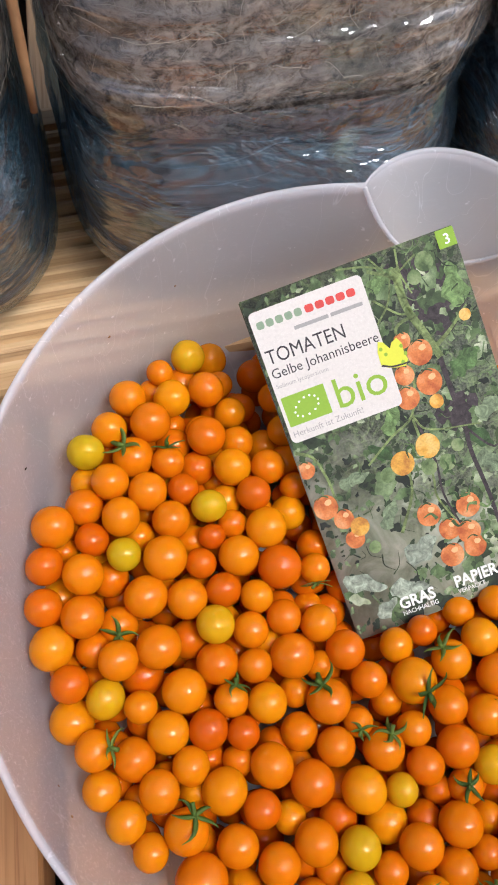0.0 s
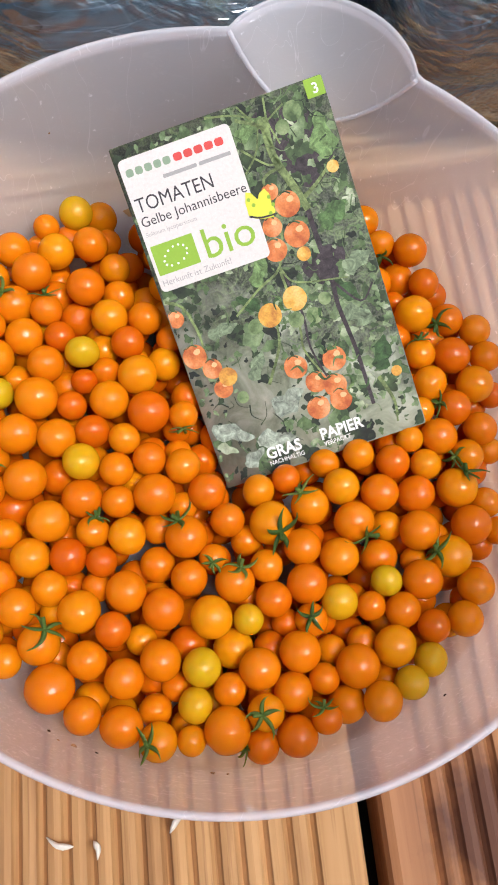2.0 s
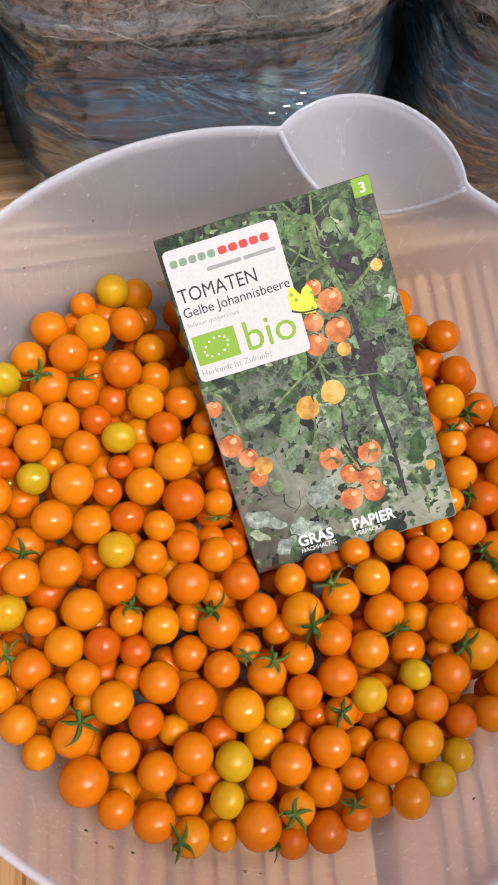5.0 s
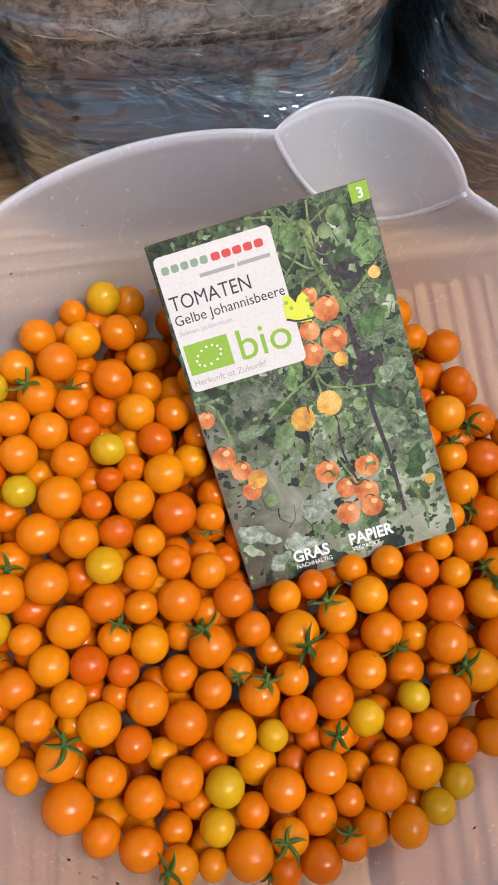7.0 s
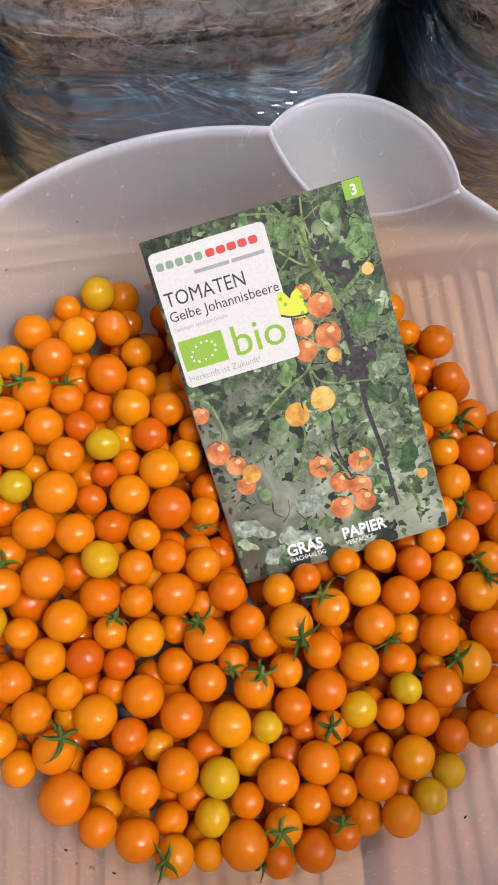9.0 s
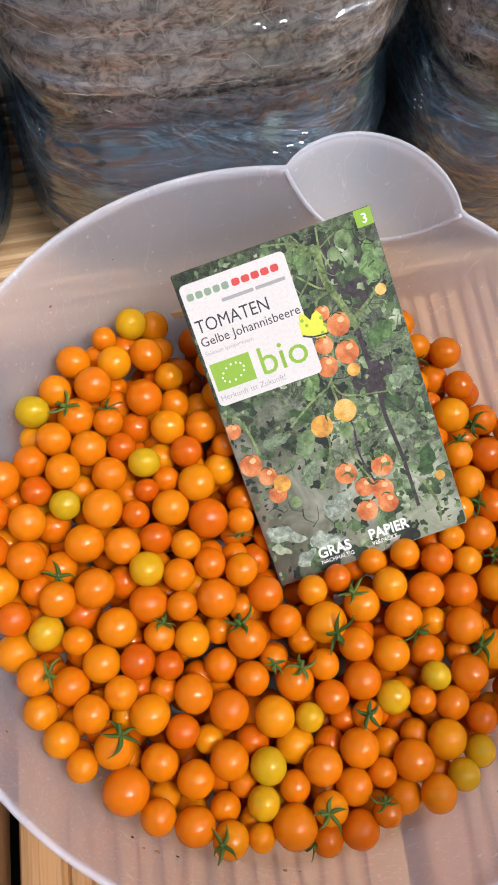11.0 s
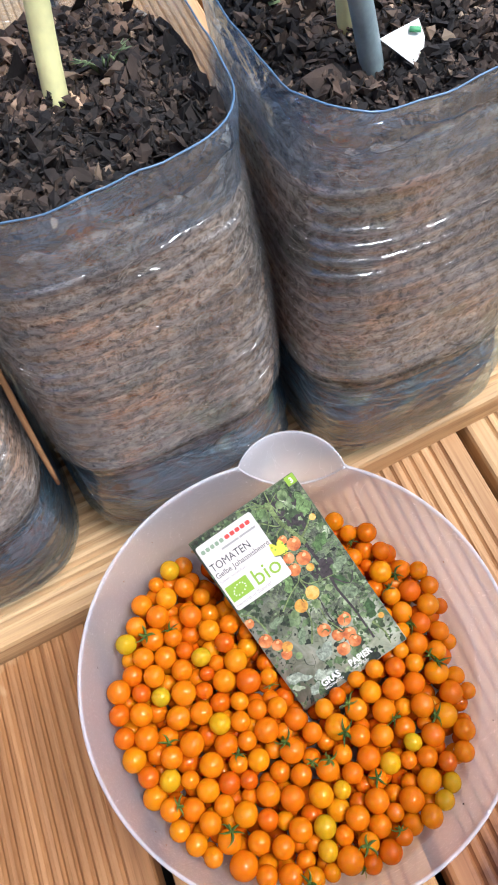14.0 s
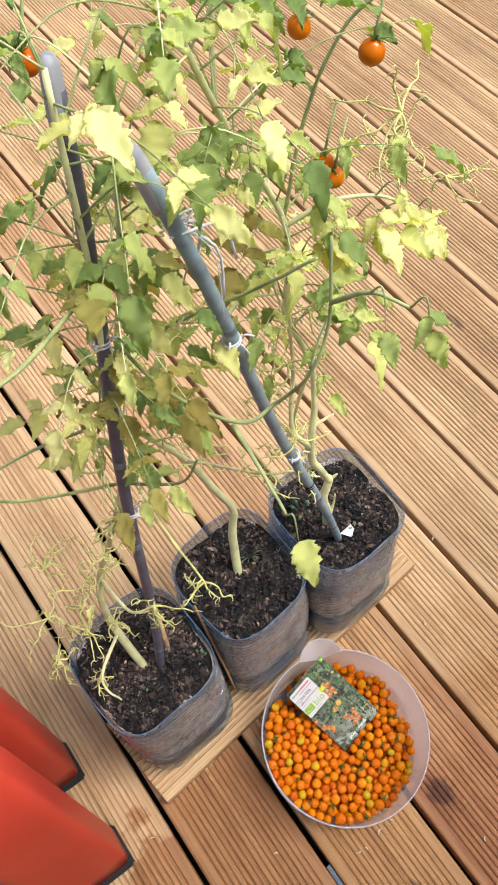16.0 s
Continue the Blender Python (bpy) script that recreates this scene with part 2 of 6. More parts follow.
def bottle_material(name, tint, milk, film, base_gloss, edge_gloss, wave_scale, depth, sheen=(0.94, 0.97, 1.0)):
    """Thin blue-tinged PET."""
    n = Nodes(name)
    v = n.coords((1, 1, 2.6))
    wave = n.noise(v, wave_scale, 3, 0.5, 1.2)
    normal = n.bump(wave, 0.7, depth)
    gloss = n.node("ShaderNodeBsdfGlossy", Roughness=0.05, Color=(*sheen, 1))
    n.link(normal, gloss.inputs["Normal"])
    clear = n.shader("ShaderNodeBsdfTransparent", Color=(*tint, 1))
    haze = n.shader("ShaderNodeBsdfDiffuse", Color=(*film, 1))
    fres = n.node("ShaderNodeLayerWeight", Blend=0.3)
    n.link(normal, fres.inputs["Normal"])
    body = n.mixed(n.ramp(n.noise(n.coords(), 30, 4, 0.6), (0.35, (milk * 0.5,) * 3), (0.7, (milk * 1.6,) * 3)), clear, haze)
    fac = n.maths("ADD", n.maths("MULTIPLY", fres.outputs["Facing"], edge_gloss), base_gloss)
    return n.done(n.mixed(fac, body, gloss.outputs[0]))


BOTTLE = bottle_material("pet_plastic", (0.94, 0.95, 0.96), 0.06, (0.56, 0.57, 0.58), 0.11, 0.18, 24, 0.006)
BOTTLE_FOOT = bottle_material("blue_pet_plastic", (0.70, 0.82, 0.90), 0.07, (0.20, 0.32, 0.45), 0.15, 0.30, 24, 0.012)
BOTTLE_RIM = bottle_material("hazy_pet_plastic", (0.80, 0.87, 0.93), 0.26, (0.36, 0.44, 0.54), 0.18, 0.40, 30, 0.011, (0.62, 0.78, 1.0))
CUT_EDGE = plain_material("blue_cut_plastic", (0.10, 0.19, 0.32), 0.3, 0.3, 60, 0.1)
ROOT_THREAD = plain_material("pale_root", (0.66, 0.60, 0.50), 0.7, 0.25, 50, 0.2)


def bowl_material(name, thick):
    """Milky polypropylene, half clear, with fine scratches, dust and a slightly uneven gloss."""
    n = Nodes(name)
    v = n.coords()
    scratch = n.noise(n.coords((1, 9, 3)), 120, 4, 0.7, 1.0)
    cloud = n.noise(v, 14, 3)
    speck = n.noise(v, 330, 2, 0.5)
    hair = n.maths("ABSOLUTE", n.maths("SUBTRACT", n.noise(n.coords((1.0, 1.0, 0.22)), 90, 2, 0.4, 0.6), 0.5))
    normal = n.bump(scratch, 0.25, 0.0006)
    c = n.ramp(cloud, (0.35, (0.88, 0.91, 0.98)), (0.65, (0.93, 0.95, 1.0)))
    white = n.principled(c, n.ramp(scratch, (0.35, (0.12,) * 3), (0.7, (0.34,) * 3)), normal)
    glow = n.shader("ShaderNodeBsdfTranslucent", Color=(0.96, 0.95, 0.99, 1))
    clear = n.shader("ShaderNodeBsdfTransparent", Color=(0.985, 0.975, 0.98, 1))
    milk = n.mixed(0.45, white, glow)
    dust = n.ramp(speck, (0.70, (thick,) * 3), (0.76, (0.85,) * 3))
    dust = n.mix(n.ramp(hair, (0.0, (0.4,) * 3), (0.003, (0, 0, 0))), dust, (min(1.0, thick + 0.35),) * 3)
    return n.done(n.mixed(dust, clear, milk))


BOWL = bowl_material("milky_polypropylene", 0.60)
BOWL_LIP = bowl_material("thick_milky_polypropylene", 0.55)


def tomato_material(name, stops, green=None):
    n = Nodes(name)
    v = n.coords()
    c = n.ramp(n.random(), *stops)
    streak = n.noise(n.coords((1, 1, 0.25)), 260, 3, 0.6)
    patch = n.noise(v, 70, 3)
    c = n.mix(n.ramp(streak, (0.5, (0, 0, 0)), (0.75, (0.38,) * 3)), c, n.mix(1.0, c, (1.12, 1.45, 1.6), "MULTIPLY"))
    c = n.mix(n.ramp(patch, (0.52, (0, 0, 0)), (0.72, (0.5,) * 3)), c, n.mix(1.0, c, (1.0, 0.66, 0.6), "MULTIPLY"))
    if green:
        c = n.mix(n.ramp(patch, (0.42, (0, 0, 0)), (0.7, (0.7,) * 3)), c, green)
    normal = n.bump(n.noise(v, 420, 2), 0.05, 0.0004)
    flesh = n.principled(c, 0.07, normal, Subsurface_Weight=0.3, Subsurface_Radius=(0.005, 0.0014, 0.0003),
                         Subsurface_Scale=1.0, Coat_Weight=0.0, Specular_IOR_Level=0.32)
    lit = n.node("ShaderNodeBsdfTranslucent")         # light that passes through the juicy flesh
    n.link(c, lit.inputs["Color"])
    return n.done(n.mixed(0.16, flesh, lit.outputs[0]))


ORANGE = tomato_material("orange_tomato_skin", ((0.0, (0.63, 0.126, 0.0001)), (0.2, (0.68, 0.168, 0.0001)), (0.65, (0.72, 0.214, 0.0001)), (1.0, (0.75, 0.282, 0.0002))))
DEEP = tomato_material("deep_orange_tomato_skin", ((0.0, (0.57, 0.090, 0.0001)), (1.0, (0.61, 0.125, 0.0001))))
YELLOW = tomato_material("yellow_tomato_skin", ((0.0, (0.68, 0.32, 0.001)), (0.6, (0.65, 0.35, 0.002)), (1.0, (0.57, 0.36, 0.003))), (0.50, 0.40, 0.010))


def leaf_material(name, stops, shine=0.45):
    n = Nodes(name)
    v = n.coords()
    c = n.ramp(n.random(), *stops)
    c = n.mix(n.ramp(n.noise(v, 60, 4), (0.4, (0, 0, 0)), (0.7, (0.5,) * 3)), c, n.mix(1.0, c, (1.35, 1.2, 0.7), "MULTIPLY"))
    p = n.principled(c, shine, n.bump(n.noise(v, 130, 4), 0.4, 0.002))
    t = n.node("ShaderNodeBsdfTranslucent")
    n.link(n.mix(1.0, c, (1.5, 1.6, 0.7), "MULTIPLY"), t.inputs["Color"])
    return n.done(n.mixed(0.46, p, t.outputs[0]))


LEAF = leaf_material("tomato_leaf", ((0.0, (0.25, 0.35, 0.10)), (0.35, (0.40, 0.48, 0.16)), (0.65, (0.54, 0.59, 0.22)), (1.0, (0.68, 0.69, 0.32))))
PALE_LEAF = leaf_material("yellowed_leaf", ((0.0, (0.60, 0.60, 0.24)), (0.5, (0.74, 0.73, 0.40)), (1.0, (0.86, 0.84, 0.58))))
OLD_LEAF = leaf_material("browning_leaf", ((0.0, (0.33, 0.27, 0.06)), (1.0, (0.46, 0.42, 0.12))))
CALYX = leaf_material("green_calyx", ((0.0, (0.075, 0.15, 0.025)), (0.6, (0.13, 0.22, 0.04)), (1.0, (0.20, 0.28, 0.06))))


STEM = plain_material("pale_green_stem", (0.74, 0.73, 0.36), 0.55, 0.22, 45, 0.5)
TWIG = plain_material("olive_twig", (0.36, 0.40, 0.15), 0.6, 0.3, 60, 0.5)
DRY = plain_material("dried_yellow_truss", (0.66, 0.63, 0.22), 0.7, 0.3, 90, 0.4)
STAKE = plain_material("blue_grey_coated_stake", (0.25, 0.33, 0.35), 0.42, 0.25, 70, 0.35)
STAKE_DARK = plain_material("dark_coated_stake", (0.11, 0.105, 0.135), 0.38, 0.25, 70, 0.35)
STAKE_RING = plain_material("dark_ring_coating", (0.16, 0.19, 0.21), 0.45, 0.3, 80, 0.4)
CAP = plain_material("grey_cap", (0.42, 0.42, 0.45), 0.5)
TIE = plain_material("white_tie", (0.78, 0.76, 0.78), 0.5)
RED = plain_material("red_plastic", (0.50, 0.045, 0.022), 0.42, 0.07, 9, 0.06)
BLACK = plain_material("black_rubber", (0.012, 0.012, 0.012), 0.7)
GROUND = plain_material("dark_ground", (0.05, 0.045, 0.038), 0.95, 0.4, 6, 0.6)
WALL = plain_material("light_render", (0.76, 0.76, 0.76), 0.85, 0.08, 8, 0.3)
FOIL = plain_material("slate_foil", (0.22, 0.28, 0.33), 0.45, 0.3, 30)
TAG = plain_material("white_plant_tag", (0.78, 0.8, 0.76), 0.5, 0.05)
TAG_GREEN = plain_material("green_print", (0.1, 0.36, 0.16), 0.5, 0.05)
PENCIL = plain_material("bare_wood_stick", (0.62, 0.40, 0.2), 0.6, 0.2, 80)
TWIG_BROWN = plain_material("dry_brown_twig", (0.30, 0.16, 0.07), 0.7, 0.25, 80)
PURPLE = plain_material("purple_paint", (0.28, 0.07, 0.36), 0.45)
PAPER_EDGE = plain_material("grass_paper", (0.50, 0.50, 0.42), 0.85, 0.1, 300)
FLAKE = plain_material("dry_flake", (0.72, 0.66, 0.55), 0.8, 0.15, 200)
SPRIG = plain_material("seedling_green", (0.16, 0.22, 0.10), 0.5, 0.2, 100)


# ---- mesh helpers ----
def part(name, bm, material, parent=None, label="", smooth=True):
    me = bpy.data.meshes.new(name)
    bm.to_mesh(me)
    bm.free()
    return put(name, me, material, parent, label, smooth)


def put(name, me, material, parent=None, label="", smooth=True):
    if smooth:
        me.polygons.foreach_set("use_smooth", [True] * len(me.polygons))
    if material and not me.materials:
        me.materials.append(material)
    ob = new(name, me)
    if parent:
        ob.parent = parent
    if label:
        ob["label"] = label
    return ob


def empty(name, m=None):
    ob = new(name)
    ob.empty_display_size = 0.02
    if m is not None:
        ob.matrix_world = m
    return ob


def mesh_from(name, verts, faces):
    me = bpy.data.meshes.new(name)
    me.from_pydata([tuple(v) for v in verts], [], faces)
    me.update()
    return me


def tube(points, radii, sides=8, caps=True):
    """A bent, tapering tube as verts and faces."""
    pts = [Vector(p) for p in points]
    verts, faces = [], []
    a = None
    for i, p in enumerate(pts):
        d = (pts[min(i + 1, len(pts) - 1)] - pts[max(i - 1, 0)]).normalized()
        if a is not None:
            a = a - d * a.dot(d)
        if a is None or a.length < 0.05:
            a = d.orthogonal()
        a.normalize()
        b = d.cross(a)
        r = radii[i] if isinstance(radii, (list, tuple)) else radii
        for s in range(sides):
            t = 2 * math.pi * s / sides
            verts.append(p + r * (math.cos(t) * a + math.sin(t) * b))
    for i in range(len(pts) - 1):
        for s in range(sides):
            j = (s + 1) % sides
            faces.append((i * sides + s, i * sides + j, (i + 1) * sides + j, (i + 1) * sides + s))
    if caps:
        faces.append(tuple(range(sides - 1, -1, -1)))
        faces.append(tuple(range((len(pts) - 1) * sides, len(pts) * sides)))
    return verts, faces


def merge(*pieces):
    verts, faces = [], []
    for v, f in pieces:
        k = len(verts)
        verts += list(v)
        faces += [tuple(i + k for i in q) for q in f]
    return verts, faces


def smooth_path(points, steps=5):
    """Catmull-Rom through the points."""
    p = [Vector(q) for q in points]
    p = [2 * p[0] - p[1]] + p + [2 * p[-1] - p[-2]]
    out = []
    for i in range(1, len(p) - 2):
        for s in range(steps):
            t = s / steps
            out.append(0.5 * (2 * p[i] + (p[i + 1] - p[i - 1]) * t + (2 * p[i - 1] - 5 * p[i] + 4 * p[i + 1] - p[i + 2]) * t * t
                              + (3 * p[i] - p[i - 1] - 3 * p[i + 1] + p[i + 2]) * t ** 3))
    out.append(p[-2])
    return out


def bm_from(verts, faces):
    bm = bmesh.new()
    vs = [bm.verts.new(v) for v in verts]
    for f in faces:
        if len(set(f)) > 2:
            try:
                bm.faces.new([vs[i] for i in f])
            except ValueError:
                pass
    return bm


def box_bm(sx, sy, sz, bevel=0.0, segments=2):
    bm = bmesh.new()
    bmesh.ops.create_cube(bm, size=1.0)
    bmesh.ops.scale(bm, vec=(sx, sy, sz), verts=bm.verts)
    if bevel:
        bmesh.ops.bevel(bm, geom=bm.edges[:], offset=bevel, segments=segments, affect="EDGES")
    return bm


rng = random.Random(7)

# ---- ground under the deck ----
bm = bmesh.new()
bmesh.ops.create_grid(bm, x_segments=4, y_segments=4, size=400)
ground = part("ground", bm, GROUND)
ground.location = (0, 0, -0.16)
tagged(ground, "dark bare ground below the wooden deck", "ground", kind="structure")


# ---- unseen wall added behind the camera to shade the near deck ----
bm = box_bm(9.0, 0.25, 3.06, 0.01)
shade_wall = part("wall_south", bm, WALL)
shade_wall.location = (0, -1.35, 1.37)
tagged(shade_wall, "plain light rendered wall added out of view to shade the deck", "wall", kind="structure")


# ---- grooved plank profile ----
def grooved_profile(width, thick, pitch, margin, groove, depth):
    """Cross-section across x, top at z = 0, as a closed loop of (x, z)."""
    h = width / 2
    top = [(-h, -0.004), (-h + 0.0012, -0.0012), (-h + 0.004, 0.0)]
    count = int((width - 2 * margin) / pitch)
    first = -(count - 1) * pitch / 2
    for i in range(count):
        x = first + i * pitch
        top += [(x - groove / 2 - 0.0007, -0.0002), (x - groove / 2, -depth * 0.55), (x, -depth), (x + groove / 2, -depth * 0.55), (x + groove / 2 + 0.0007, -0.0002)]
        if i < count - 1:
            top.append((x + pitch / 2, 0.0003))
    top += [(h - 0.004, 0.0), (h - 0.0012, -0.0012), (h, -0.004)]
    return top + [(h, -thick), (-h, -thick)]


def plank_mesh(name, loop, y0, y1, cuts=1):
    n = len(loop)
    verts, faces = [], []
    for i in range(cuts + 1):
        y = y0 + (y1 - y0) * i / cuts
        verts += [(x, y, z) for x, z in loop]
    for i in range(cuts):
        for s in range(n):
            j = (s + 1) % n
            faces.append((i * n + s, (i + 1) * n + s, (i + 1) * n + j, i * n + j))
    faces.append(tuple(range(n)))
    faces.append(tuple(range(cuts * n + n - 1, cuts * n - 1, -1)))
    return mesh_from(name, verts, faces)


# ---- the offcut that the pots stand on ----
TOP = 0.026                       # its upper side
board = put("plank", plank_mesh("plank", grooved_profile(0.145, 0.0255, 0.0083, 0.009, 0.0028, 0.0050), -0.262, 0.262), PLANK, smooth=False)
EDGE = math.atan2(0.056, 0.515)
board.matrix_world = Matrix.Translation((-0.0335, 0.143, TOP)) @ Matrix.Rotation(EDGE - math.pi / 2, 4, "Z")
tagged(board, "short pale offcut of grooved decking lying across the deck", "plank")


# ---- pots cut from clear bottles ----
def squircle(t, w, d, r):
    """Point of a rounded rectangle at angle t."""
    c, s = math.cos(t), math.sin(t)
    e = 3.9
    k = (abs(c) ** e + abs(s) ** e) ** (-1 / e)
    return w / 2 * c * k, d / 2 * s * k


SEG = 96


def ring(w, d, z, wobble=0.0, seed=0.0, top=0.0):
    out = []
    for i in range(SEG):
        t = 2 * math.pi * i / SEG
        x, y = squircle(t, w, d, 0)
        k = 1 + wobble * noise.noise((math.cos(t) * 1.3 + seed, math.sin(t) * 1.3, z * 14))
        out.append((x * k, y * k, z + top * (noise.noise((math.cos(t) * 1.1 + seed * 3, math.sin(t) * 1.1, 5.0))+ 0.1 * math.sin(t))))
    return out


def loft(rings, cap_bottom=False, cap_top=False):
    n = len(rings[0])
    verts = [v for r in rings for v in r]
    faces = []
    for i in range(len(rings) - 1):
        for s in range(n):
            j = (s + 1) % n
            faces.append((i * n + s, i * n + j, (i + 1) * n + j, (i + 1) * n + s))
    if cap_bottom:
        faces.append(tuple(range(n - 1, -1, -1)))
    if cap_top:
        faces.append(tuple(range((len(rings) - 1) * n, len(rings) * n)))
    return verts, faces


POT_H = 0.286
SOIL_H = POT_H - 0.019
FOOT = 1.22                       # stretch of the moulded foot


def make_pot(x, y, yaw, w, d, seed, narrow):
    m = Matrix.Translation((x, y, TOP + 0.001)) @ Matrix.Rotation(radians(yaw), 4, "Z")
    pot = empty("bottle_pot", m)
    # foot: a thick moulded base with folds at its corners
    def folded(w, d, z, amount):
        out = []
        for (x, y, zz), i in zip(ring(w, d, z, 0.02, seed), range(SEG)):
            t = 2 * math.pi * i / SEG
            k = 1 + amount * (noise.noise((math.cos(t) * 7 + seed, math.sin(t) * 7, z * 16)) + 0.5 * math.sin(26 * t) * max(0.0, abs(math.sin(2 * t)) - 0.55))
            out.append((x * k, y * k, zz))
        return out

    foot = []
    for z, k, am in ((0.0, 0.84, 0.0), (0.003, 0.90, 0.004), (0.010, 0.965, 0.010), (0.018, 0.99, 0.016), (0.026, 0.995, 0.018), (0.031, 0.975, 0.018), (0.036, 0.972, 0.018), (0.042, 0.99, 0.018),
                     (0.050, 1.0, 0.016), (0.056, 0.985, 0.014), (0.061, 0.958, 0.010), (0.066, 0.952, 0.008), (0.071, 0.968, 0.006), (0.078, 0.99, 0.0)):
        foot.append(folded(w * k, d * k, z * FOOT, am))
    v, f = loft(foot, cap_bottom=True)
    put("foot", mesh_from("foot", v, f), BOTTLE_FOOT, pot, "dark blue-tinged moulded plastic foot")
    # body: many ribs, then a plain band and the cut rim
    def ribbed(scale, top, depth):
        out, z = [], 0.078 * FOOT
        while z < top:
            for dz, k in ((0.0, -0.9), (0.0020, -0.75), (0.0044, -0.1), (0.0066, 1.0), (0.0080, 1.0), (0.0100, -0.3)):
                tilt = 0.0040 * math.sin(seed * 5 + z * 60)
                row = []
                for x, y, zz in ring(w * 0.995 * scale, d * 0.995 * scale, z + dz, 0.024, seed):
                    m = 1 + k * depth * (1 + 0.9 * noise.noise((x * 16, y * 16, seed + z * 25))) + 0.010 * noise.noise((x * 30, y * 30, seed * 2 + z * 45))
                    row.append((x * m, y * m, zz + tilt * x / w + 0.004 * noise.noise((x * 18, y * 18, seed + z * 9))))
                out.append(row)
            z += 0.0116
        return out

    rings = ribbed(1.0, POT_H - 0.05, 0.019)
    v, f = loft(rings)
    put("shell", mesh_from("shell", v, f), BOTTLE, pot, "clear blue-tinged ribbed plastic shell")
    rings = [rings[-1]]
    for z, k in ((POT_H - 0.034, 0.988), (POT_H - 0.028, 1.0), (POT_H - 0.016, 1.006), (POT_H - 0.006, 1.006)):
        rings.append([(x * (1 + 0.014 * noise.noise((x * 22, y * 22, z * 60 + seed))), y * (1 + 0.014 * noise.noise((x * 22, y * 22, z * 60 + seed))), zz) for x, y, zz in ring(w * k, d * k, z, 0.03, seed, 0.002)])
    rings.append(ring(w * 0.998, d * 0.998, POT_H - 0.001, 0.045, seed, 0.005))
    for p, i in zip(list(rings[-1]), range(SEG)):
        rings[-1][i] = (p[0], p[1], p[2] + 0.0022 * noise.noise((p[0] * 60, p[1] * 60, seed)))
    v, f = loft(rings)
    put("rim_band", mesh_from("rim_band", v, f), BOTTLE_RIM, pot, "hazy plain plastic band under the cut rim")
    rim = rings[-1]
    v, f = tube([Vector(p) for p in rim] + [Vector(rim[0])], 0.0005, 6, caps=False)
    put("cut_edge", mesh_from("cut_edge", v, f), CUT_EDGE, pot, "uneven bluish cut edge")
    # contents
    rs = [ring(w * k * 0.972, d * k * 0.972, zz, 0.02, seed) for zz, k in ((0.004, 0.84), (0.012, 0.965), (0.058, 0.97), (0.080, 0.94))]
    v, f = loft(rs, True, True)
    put("drainage_layer", mesh_from("drainage_layer", v, f), DRAIN, pot, "wet dark drainage layer in the foot with painted reflections")
    rs = [ring(w * 0.93, d * 0.93, 0.083, 0.024, seed)] + [[(x, y, z) for x, y, z in r] for r in ribbed(0.968, POT_H - 0.05, 0.008)] + [ring(w * 0.962, d * 0.962, POT_H - 0.03, 0.024, seed), ring(w * 0.955, d * 0.955, SOIL_H - 0.006, 0.024, seed)]
    v, f = loft(rs, True, True)
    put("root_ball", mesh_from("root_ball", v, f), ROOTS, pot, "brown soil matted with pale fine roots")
    # pale fine roots pressed against the plastic
    r9 = random.Random(int(seed * 37))
    pieces = []
    for _ in range(1500):
        t, z = r9.uniform(0, 2 * math.pi), r9.uniform(0.092, SOIL_H - 0.012)
        a = r9.choice((0.0, 0.3, -0.3, 0.9, -0.9, 1.57)) + r9.uniform(-0.35, 0.35)
        step, pts = r9.uniform(0.0016, 0.0034), []
        for _ in range(r9.randint(3, 8)):
            x, y = squircle(t, w * 0.982, d * 0.982, 0)
            k = 1 + 0.023 * noise.noise((math.cos(t) * 1.3 + seed, math.sin(t) * 1.3, z * 14))
            pts.append((x * k, y * k, z))
            a += r9.uniform(-0.4, 0.4)
            t += step * math.cos(a) / 0.075
            z = min(SOIL_H - 0.008, max(0.090, z + step * math.sin(a)))
        pieces.append(tube(pts, r9.uniform(0.00004, 0.00010), 3, caps=False))
    fine = put("root_hair", mesh_from("root_hair", *merge(*pieces)), ROOT_THREAD, pot, "pale hair-like roots")
    fine["kind"] = "stuff"
    # soil surface: a lumpy sheet
    n, R = SEG, 15
    verts, faces = [(0, 0, SOIL_H)], []
    for j in range(1, R + 1):
        for i in range(n):
            t = 2 * math.pi * i / n
            px, py = squircle(t, w * 0.955, d * 0.955, 0)
            q = j / R
            px, py = px * q, py * q
            h = SOIL_H + 0.009 * noise.noise((px * 38, py * 38, seed)) + 0.0035 * noise.noise((px * 150, py * 150, seed)) - 0.004 * q ** 4
            verts.append((px, py, h))
    for i in range(n):
        faces.append((0, 1 + i, 1 + (i + 1) % n))
    for j in range(1, R):
        for i in range(n):
            a, b = 1 + (j - 1) * n, 1 + j * n
            faces.append((a + i, b + i, b + (i + 1) % n, a + (i + 1) % n))
    put("soil", mesh_from("soil", verts, faces), SOIL, pot, "dark crumbly potting soil")
    # crumbs and bark lying on it, one joined mesh
    r2 = random.Random(int(seed * 100))
    vv, ff = [], []
    for i in range(6400):
        t, q = r2.uniform(0, 2 * math.pi), math.sqrt(r2.random()) * 0.95
        px, py = squircle(t, w * 0.95, d * 0.95, 0)
        px, py = px * q, py * q
        h = SOIL_H + 0.001 + 0.009 * noise.noise((px * 38, py * 38, seed)) + 0.0035 * noise.noise((px * 150, py * 150, seed)) - 0.004 * q ** 4
        s = 0.0006 + 0.0034 * r2.random() ** 2.4
        thin = r2.uniform(0.5, 0.9)
        if i % 45 == 0:         # a strip of bark
            s, thin = r2.uniform(0.0035, 0.0068), r2.uniform(0.14, 0.3)
